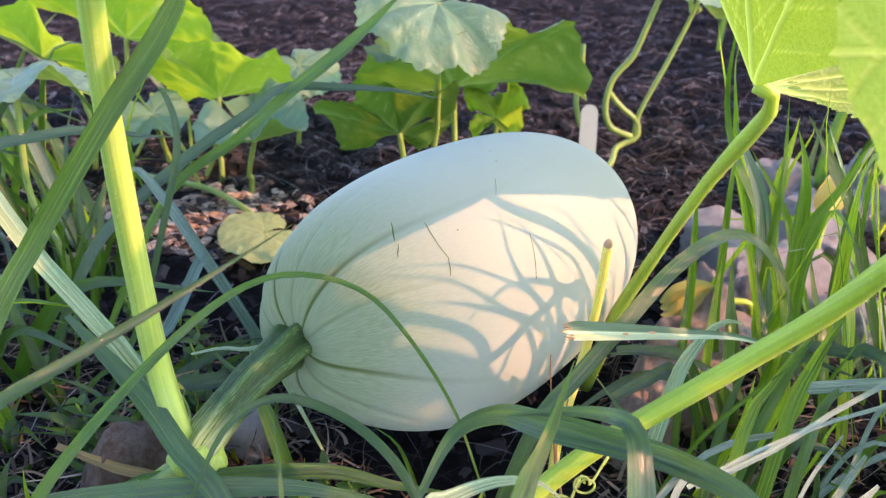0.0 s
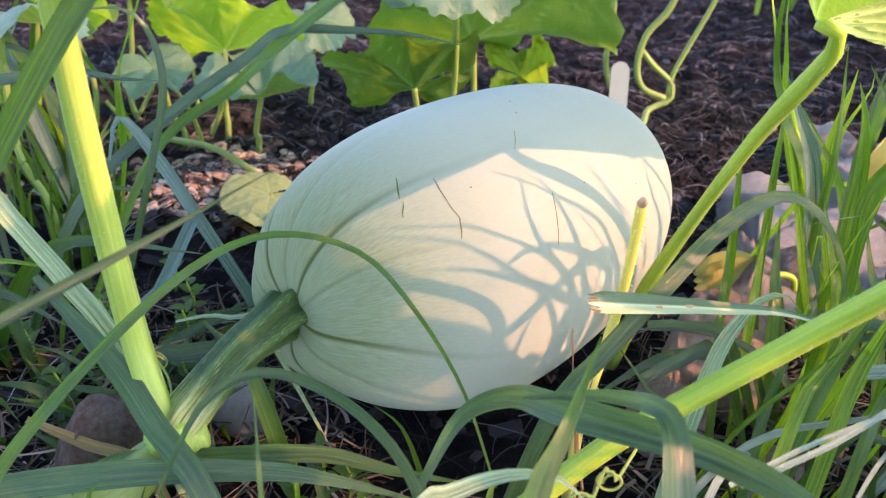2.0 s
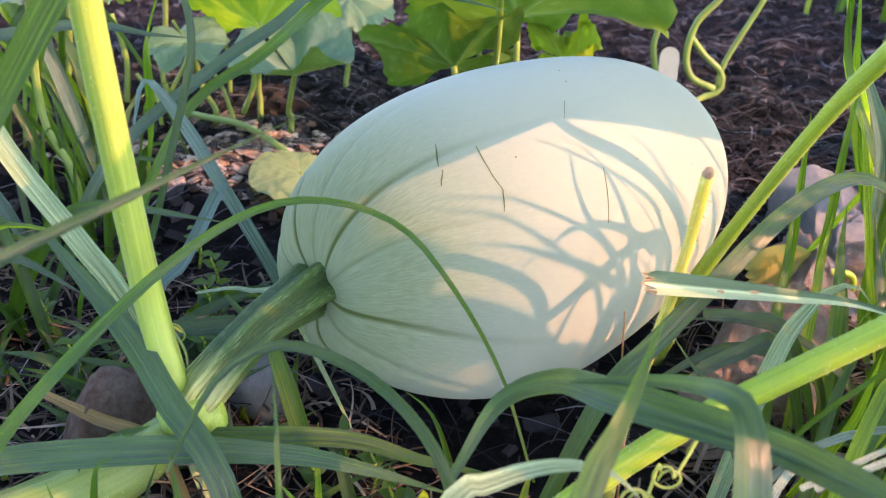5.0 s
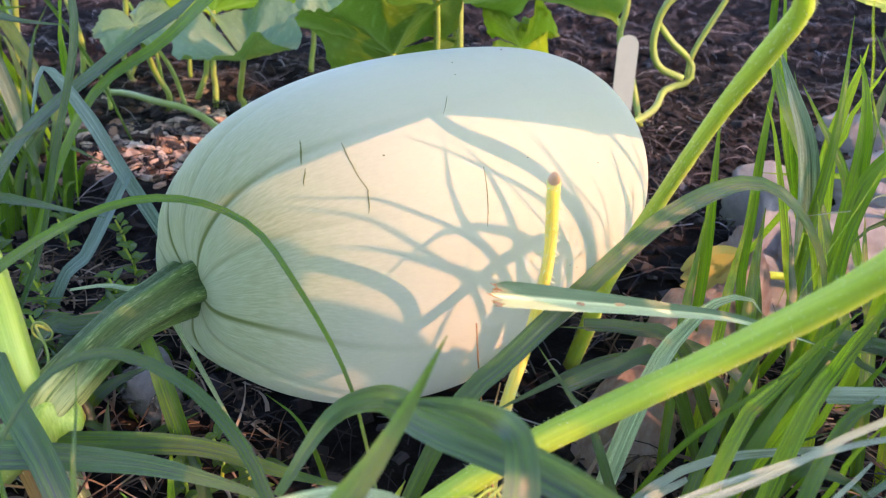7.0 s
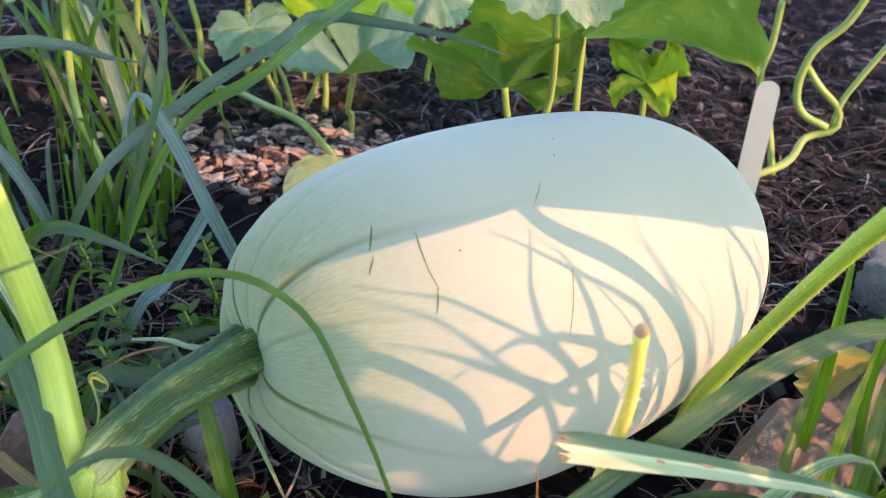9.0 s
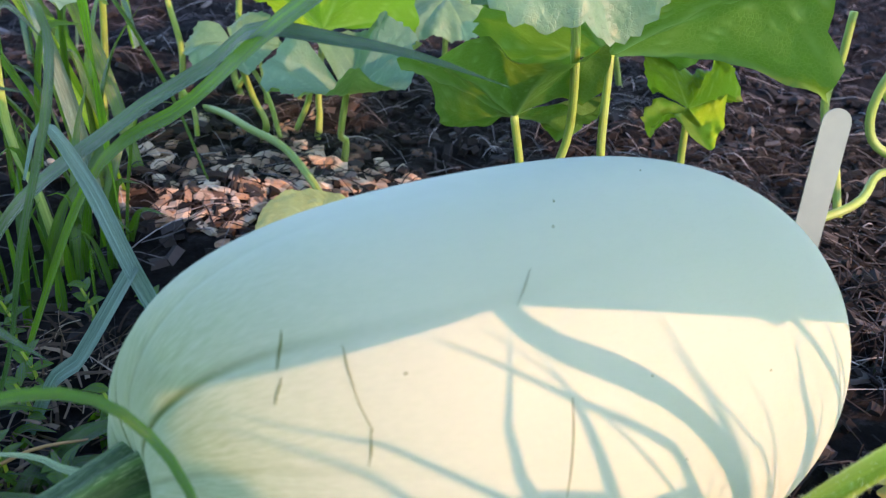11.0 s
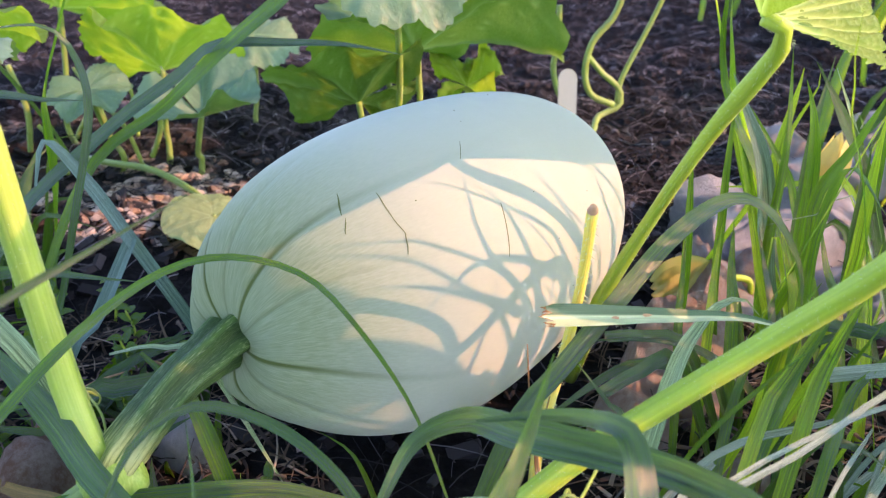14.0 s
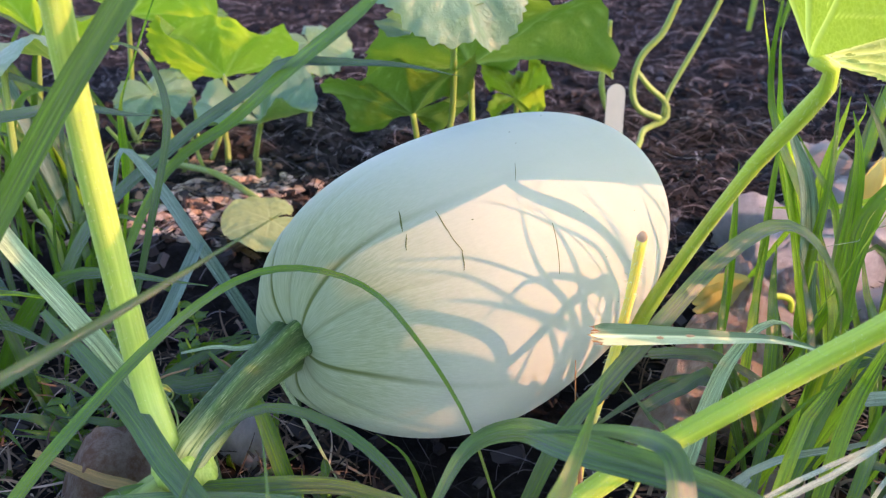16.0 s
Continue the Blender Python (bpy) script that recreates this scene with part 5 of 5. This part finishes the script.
for k in range(26):  # matted blades lying round the stem and under the fruit
    x, y = rng.uniform(-0.24, 0.02), rng.uniform(0.28, 0.47)
    if x > -0.06 and y > 0.35:
        x -= 0.10
    tuft(x, y, 600 + k, 5, rng.uniform(0.02, 0.035), 0.02, lean=(rng.uniform(-1.8, 1.8), rng.uniform(-1.2, 1.2)), label="matted low grass lying on the soil", width=0.0055, mats=(GRASS, GRASS_BLUE, GRASS_BLUE, GRASS_SHADE))
for k in range(22):  # low growth at the near edge
    x, y = rng.uniform(-0.22, 0.24), rng.uniform(0.255, 0.325)
    tuft(x, y, 500 + k, 6, rng.uniform(0.035, 0.06), 0.02, label="low tuft of short grass in front of the squash", width=0.0045)
for k in range(40):  # tall grass added further out towards the sun to shade the bed
    x, y = rng.uniform(0.62, 1.05), rng.uniform(0.62, 1.9)
    tuft(x, y, 700 + k, 9, rng.uniform(0.22, 0.36), 0.05, label="tall tuft of unmown grass added to shade the bed", width=0.009)

for k in range(44):  # unmown grass added in front, unseen below the view, to block low light
    x, y = rng.uniform(-0.30, 0.34), rng.uniform(-0.04, 0.15)
    tuft(x, y, 1000 + k, 8, rng.uniform(0.07, 0.105), 0.03, label="tuft of unseen unmown grass added in front to block low light", width=0.009, mats=(GRASS_SHADE, GRASS_BLUE))
fine = random.Random(91)
for k in range(9):  # slender arching blades beyond the stem end
    x, y = fine.uniform(-0.34, -0.17), fine.uniform(0.36, 0.60)
    tuft(x, y, 900 + k, 6, fine.uniform(0.05, 0.11), 0.02, lean=(fine.uniform(-0.9, 0.5), fine.uniform(-0.6, 0.4)), label="tuft of slender arching grass beyond the squash stem", width=0.0042, mats=(GRASS, GRASS_SHADE, GRASS_BLUE, GRASS_SHADE))
for k in range(5):  # slender low blades among the coarser grass
    x, y = fine.uniform(0.24, 0.38), fine.uniform(0.36, 0.48)
    tuft(x, y, 930 + k, 6, fine.uniform(0.04, 0.08), 0.02, lean=(fine.uniform(-0.5, 0.9), fine.uniform(-0.6, 0.4)), label="low slender grass among coarser blades", width=0.004, mats=(GRASS, GRASS_BLUE, GRASS_SUNLIT))


# ---- mulch, straw, stones ----
def chip_mesh(name, seed, mat):
    r = random.Random(seed)
    bm = bmesh.new()
    bmesh.ops.create_cube(bm, size=1.0)
    bmesh.ops.subdivide_edges(bm, edges=bm.edges[:], cuts=2, use_grid_fill=True)
    for v in bm.verts:
        v.co = v.co.lerp(v.co.normalized() * 0.62, 0.55)
        v.co = Vector((v.co.x * (1 - 0.3 * abs(v.co.y)), v.co.y, v.co.z)) + Vector([r.uniform(-0.11, 0.11) for _ in range(3)])
    me = bpy.data.meshes.new(name)
    bm.to_mesh(me)
    bm.free()
    me.materials.append(mat)
    return me


def single_chips():
    r = random.Random(4)
    # Pale chips paint the sunlit patch, dark ones the shade around it.
    shapes = [chip_mesh("bark_chip", i, CHIP_SUNLIT) for i in range(6)]
    dark = [chip_mesh("bark_chip", i, CHIP_SHADED) for i in range(6)]
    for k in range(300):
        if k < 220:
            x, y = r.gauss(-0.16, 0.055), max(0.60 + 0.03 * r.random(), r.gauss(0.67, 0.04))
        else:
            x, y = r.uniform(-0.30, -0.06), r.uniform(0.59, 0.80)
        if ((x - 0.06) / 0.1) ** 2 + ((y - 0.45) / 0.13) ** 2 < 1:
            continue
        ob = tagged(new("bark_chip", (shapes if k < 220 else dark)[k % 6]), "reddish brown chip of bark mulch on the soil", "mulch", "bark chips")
        z = r.uniform(0.002, 0.005)
        ob.matrix_world = pose(x, y, ground_z(x, y) + z * 0.42, r.uniform(-25, 25), r.uniform(-25, 25), r.uniform(0, 360)) @ Matrix.Diagonal((r.uniform(0.007, 0.019), r.uniform(0.004, 0.009), z, 1))


single_chips()


def spread(r):
    """A place on the bed, thinning outwards."""
    d, a = 1.5 * r.random() ** 0.8, r.uniform(0, 6.283)
    return 0.12 + d * math.cos(a) * 0.85, 0.75 + d * math.sin(a)


def litter():
    r = random.Random(6)
    verts, faces = [], []
    for _ in range(12000):
        x, y = spread(r)
        if y < 0.5 and r.random() < 0.8:
            continue
        m = pose(x, y, ground_z(x, y) + 0.002, r.uniform(-30, 30), r.uniform(-30, 30), r.uniform(0, 360))
        a, b, c = r.uniform(0.002, 0.009), r.uniform(0.0015, 0.004), r.uniform(0.001, 0.003)
        k = len(verts)
        for sx, sy, sz in ((-1, -1, -1), (1, -1, -1), (1, 1, -1), (-1, 1, -1), (-1, -1, 1), (1, -1, 1), (1, 1, 1), (-1, 1, 1)):
            q = r.uniform(0.6, 1.1)
            verts.append(m @ Vector((sx * a * q, sy * b * q, sz * c)))
        faces += [tuple(k + i for i in f) for f in ((0, 3, 2, 1), (4, 5, 6, 7), (0, 1, 5, 4), (1, 2, 6, 5), (2, 3, 7, 6), (3, 0, 4, 7))]
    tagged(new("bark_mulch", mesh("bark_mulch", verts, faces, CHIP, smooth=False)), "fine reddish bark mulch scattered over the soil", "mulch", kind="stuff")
    verts, faces = [], []
    for _ in range(28000):
        x, y = spread(r)
        if y < 0.6 and r.random() < 0.6:
            continue
        a, ln = r.uniform(0, 6.283), 0.008 + 0.05 * r.random() ** 1.6
        d = Vector((math.cos(a), math.sin(a), 0))
        side = Vector((-d.y, d.x, 0))
        bend, w, lift = r.gauss(0.0, 0.09), r.choice((0.00015, 0.0002, 0.0002, 0.0003, 0.0005)), r.uniform(0.002, 0.014)
        k = len(verts)
        for i in range(5):
            s = i / 4 - 0.5
            p = Vector((x, y, 0)) + d * ln * s + side * bend * ln * s * s
            z = ground_z(p.x, p.y) + lift * (0.6 - 1.6 * s * s) + 0.001
            for q in (-1, 0, 1):
                verts.append((p.x + side.x * q * w, p.y + side.y * q * w, z + (0.0006 if q == 0 else 0)))
        for i in range(4):
            for q in (0, 1):
                b = k + i * 3 + q
                faces.append((b, b + 1, b + 4, b + 3))
    tagged(new("straw_litter", mesh("straw_litter", verts, faces, STRAW)), "grey dead grass and straw littering the bed", "straw", kind="stuff")


litter()


def thatch():
    """Short curled bits of dead grass and leaf caught between the blades."""
    r = random.Random(16)
    verts, faces = [], []
    for _ in range(3800):
        x, y = r.uniform(-0.28, 0.30), r.uniform(0.26, 0.52)
        if ((x - 0.06) / 0.09) ** 2 + ((y - 0.45) / 0.12) ** 2 < 0.8:
            continue
        d = Vector((r.uniform(-1, 1), r.uniform(-1, 1), r.uniform(-0.2, 0.5))).normalized()
        side = d.cross(Vector((r.uniform(-0.6, 0.6), r.uniform(-0.6, 0.6), 1))).normalized()
        ln, w, bend = r.uniform(0.006, 0.034), r.uniform(0.0003, 0.0012), r.uniform(-0.5, 0.5)
        p0 = Vector((x, y, ground_z(x, y) + r.uniform(0.0, 0.012)))
        k = len(verts)
        for i in range(5):
            u = i / 4
            p = p0 + d * ln * u + side * bend * ln * u * u
            p.z = max(p.z, ground_z(p.x, p.y) + 0.0008) - 0.3 * ln * u * u
            for q in (-1, 0, 1):
                verts.append(p + side * q * w * (1 - 0.6 * u) + Vector((0, 0, 0.0004 if q == 0 else 0)))
        for i in range(4):
            for q in (0, 1):
                b = k + i * 3 + q
                faces.append((b, b + 1, b + 4, b + 3))
    tagged(new("dry_thatch", mesh("dry_thatch", verts, faces, THATCH)), "short brown and tan bits of dead grass between the blades", "straw", kind="stuff")


thatch()


def stone(x, y, size, seed, label, lift=0.3, mat=STONE):
    bm = bmesh.new()
    bmesh.ops.create_icosphere(bm, subdivisions=5, radius=1.0)
    for v in bm.verts:
        p = v.co.copy()
        f = 1 + 0.30 * noise.noise(p * 1.1 + Vector((seed * 3.1, 0, 0))) + 0.20 * noise.noise(p * 3 + Vector((seed, 5, 0))) + 0.09 * noise.noise(p * 9) + 0.04 * noise.noise(p * 22)
        q = max(abs(p.x), abs(p.y), abs(p.z))
        v.co = p * f * (0.75 + 0.25 / q)
    rng = random.Random(seed * 7)
    for _ in range(11):
        d = Vector((rng.uniform(-1, 1), rng.uniform(-1, 1), rng.uniform(-0.6, 1))).normalized()
        cut = rng.uniform(0.55, 0.9)
        for v in bm.verts:
            if v.co.dot(d) > cut:
                v.co -= d * (v.co.dot(d) - cut) * 0.93
    me = bpy.data.meshes.new("stone")
    bm.to_mesh(me)
    bm.free()
    me.polygons.foreach_set("use_smooth", [True] * len(me.polygons))
    me.materials.append(mat)
    ob = tagged(new("stone", me), label, "stone", "stones")
    ob.matrix_world = pose(x, y, ground_z(x, y) + size[2] * lift, 8 * seed, -6, 40 * seed) @ Matrix.Diagonal((*size, 1))


stone(-0.113, 0.352, (0.029, 0.023, 0.032), 1, "rough reddish grey stone beside the vine", mat=RED_STONE)
stone(0.150, 0.415, (0.035, 0.024, 0.022), 2, "rough pinkish grey stone beside the squash")
stone(-0.068, 0.408, (0.020, 0.015, 0.020), 3, "pale grey stone behind the squash stem", mat=PALE_STONE)
for k, (x, y) in enumerate(((0.265, 0.60), (0.345, 0.665), (0.43, 0.72), (0.50, 0.81), (0.36, 0.76))):
    stone(x, y, (0.052 + 0.008 * (k % 2), 0.034, 0.026), 20 + k, "pale grey limestone lump along the edge of the bed", mat=PALE_STONE)
for k, (x, y, a, b) in enumerate(((0.240, 0.545, 0.040, 0.030), (0.300, 0.575, 0.050, 0.036), (0.270, 0.635, 0.046, 0.034), (0.345, 0.625, 0.052, 0.036), (0.325, 0.530, 0.036, 0.028), (0.390, 0.690, 0.055, 0.040))):
    stone(x, y, (a, b, 0.020 + 0.004 * (k % 3)), 40 + k, "pale lumpy limestone lying among the grass", mat=PALE_STONE)
stone(0.185, 0.465, (0.052, 0.045, 0.014), 10, "flat pale pinkish lump of dried clay beside the squash")
stone(0.225, 0.535, (0.055, 0.04, 0.015), 11, "flat pale pinkish lump of dried clay between the grass stems")
stone(0.205, 0.495, (0.034, 0.026, 0.020), 6, "pinkish sunlit stone between the grass stems")
stone(0.262, 0.555, (0.038, 0.028, 0.020), 7, "pinkish grey stone between the grass stems")
stone(0.190, 0.430, (0.024, 0.018, 0.014), 8, "pale pinkish stone beside the squash")
stone(-0.112, 0.300, (0.020, 0.016, 0.012), 9, "small reddish stone beside the vine", mat=RED_STONE)
stone(0.19, 0.37, (0.02, 0.016, 0.014), 5, "small pinkish stone under the grass")


def seedling(x, y, seed):
    r = random.Random(seed)
    z = ground_z(x, y)
    ob = thing("weed", "small bright green weed seedling with oval leaves", "weed", "weeds", at=(x, y, z))
    v, f, lay, _ = tube([(x, y, z), (x + 0.002, y, z + 0.013), (x, y - 0.003, z + 0.027)], (0.0009, 0.0008, 0.0006), sides=6, n=8)
    part("weed_stem", mesh("weed_stem", v, f, STALK, {"lay": lay}), ob)
    for i in range(8):
        a = i * 2.4 + r.uniform(-0.3, 0.3)
        h = z + 0.009 + 0.0027 * i
        d = Vector((math.cos(a), math.sin(a), r.uniform(0.1, 0.6))) * r.uniform(0.007, 0.0105)
        b = Vector((x + 0.002, y - 0.002, h))
        v, f, lay = ribbon([b, b + d * 0.5 + Vector((0, 0, 0.001)), b + d], 0.0044, root=0.25, tip=0.6, fold=0.12, n=8)
        part("weed_leaf", mesh("weed_leaf", v, f, GRASS, {"lay": lay}), ob)


for k, (x, y) in enumerate(((0.004, 0.333), (0.012, 0.325), (-0.006, 0.352), (-0.145, 0.45), (-0.12, 0.50), (-0.17, 0.52), (-0.02, 0.36), (-0.10, 0.42), (-0.155, 0.40), (-0.13, 0.42), (-0.11, 0.46), (-0.16, 0.47), (-0.19, 0.44), (-0.14, 0.53), (-0.075, 0.46), (-0.03, 0.345), (0.02, 0.318), (-0.20, 0.50))):
    seedling(x, y, 60 + k)


def tendril(points, label):
    v, f, lay, _ = tube(points, (0.0006, 0.0005, 0.0004), sides=7, n=60)
    tagged(new("tendril", mesh("tendril", v, f, STALK_SHADY, {"lay": lay})), label, "tendril", "tendrils")


def coil(x, y, z, r, turns, axis):
    return [(x + r * math.cos(a) + axis[0] * a / 20, y + axis[1] * a / 20, z + r * math.sin(a) + axis[2] * a / 20) for a in np.linspace(0, turns * 6.283, int(turns * 8))]


tendril([(0.098, 0.296, 0.070), (0.094, 0.285, 0.082)] + coil(0.080, 0.253, 0.096, 0.0038, 1.9, (0.006, 0.0, -0.003)), "coiled pale green tendril near the slanting stalk")
tendril([(0.106, 0.298, 0.078), (0.104, 0.285, 0.092)] + coil(0.089, 0.260, 0.099, 0.0034, 1.5, (0.005, 0.0, -0.004)), "small coiled pale green tendril")
tendril([(-0.075, 0.338, 0.058), (-0.080, 0.352, 0.068), (-0.088, 0.36, 0.075)] + coil(-0.090, 0.365, 0.070, 0.004, 1.3, (0.003, 0.0, -0.004)), "curled pale tendril at the vine joint")


def dead_stem(points, r, label):
    v, f, lay, _ = tube(points, (r, r * 0.8, r * 0.4), sides=6, n=14)
    tagged(new("dead_stem", mesh("dead_stem", v, f, STRAW_ONE, {"lay": lay})), label, "dead stem", "dead stems")


dead_stem([(0.095, 0.338, 0.006), (0.092, 0.336, 0.05), (0.088, 0.333, 0.085), (0.086, 0.331, 0.110)], 0.0006, "thin orange-brown dead stem beside the squash")
dead_stem([(0.096, 0.334, 0.03), (0.092, 0.334, 0.060), (0.095, 0.330, 0.088)], 0.0007, "short orange-brown dead stem")
for k, (a, b) in enumerate((((-0.16, 0.31, 0.02), (-0.075, 0.315, 0.035)), ((-0.15, 0.40, 0.02), (-0.10, 0.44, 0.035)), ((-0.12, 0.47, 0.02), (-0.07, 0.43, 0.03)), ((0.0, 0.295, 0.02), (0.035, 0.30, 0.04)))):
    m = tuple((p + q) / 2 + (0.006 if i == 2 else 0.003) for i, (p, q) in enumerate(zip(a, b)))
    dead_stem([(*a[:2], ground_z(a[0], a[1])), m, b], 0.0011, "dry brown twig lying in the litter")


def flower_bud():
    x, y = 0.314, 0.581
    ob = thing("flower_bud", "closed yellow squash flower among the grass", "flower", at=(x, y, ground_z(x, y)))
    v, f, lay, _ = tube([(x, y, ground_z(x, y)), (x, y, 0.05), (x + 0.001, y - 0.002, 0.078)], (0.002, 0.002, 0.0025), sides=8)
    part("flower_stem", mesh("flower_stem", v, f, STALK, {"lay": lay}), ob)
    for i in range(5):
        a = i * 1.2566
        d = Vector((math.cos(a), math.sin(a), 0))
        b = Vector((x + 0.001, y - 0.002, 0.076))
        v, f, lay = ribbon([b + d * 0.002, b + d * 0.007 + Vector((0, 0, 0.014)), b + d * 0.004 + Vector((0.003, 0, 0.034))], 0.012, root=0.4, tip=0.5, facing=tuple(d), n=10)
        part("petal", mesh("petal", v, f, PETAL, {"vein": [0.0] * len(v)}), ob)




WITHERED = (0.232, 0.530, 0.034)


def withered_flower():
    """A spent flower hanging its folded petals between the grass stems."""
    x, y = WITHERED[0], WITHERED[1]
    ob = thing("withered_flower", "wilted pale yellow squash flower lying between the grass stems", "flower", at=(x, y, ground_z(x, y)))
    root = Vector(WITHERED)
    v, f, lay, _ = tube([(x + 0.022, y + 0.004, ground_z(x, y)), (x + 0.020, y + 0.002, root.z - 0.004), tuple(root)], (0.0022, 0.002, 0.0026), sides=8)
    part("flower_stem", mesh("flower_stem", v, f, STALK, {"lay": lay}), ob)
    for i in range(3):
        lift, side = -0.006 + 0.006 * i, -0.004 + 0.004 * i
        v, f, lay = ribbon([root, root + Vector((-0.014, side * 0.5, 0.003 + lift * 0.6)), root + Vector((-0.030, side, lift - 0.002)), root + Vector((-0.042, side * 0.6, lift * 0.6 - 0.006))], 0.019, root=0.35, tip=0.35, facing=(0.1, -0.8, 0.5 - 0.2 * i), n=16, cols=8, wave=0.06, swell=0.5)
        part("petal", mesh("petal", v, f, PETAL, {"vein": [0.0] * len(v)}), ob)


flower_bud()
withered_flower()
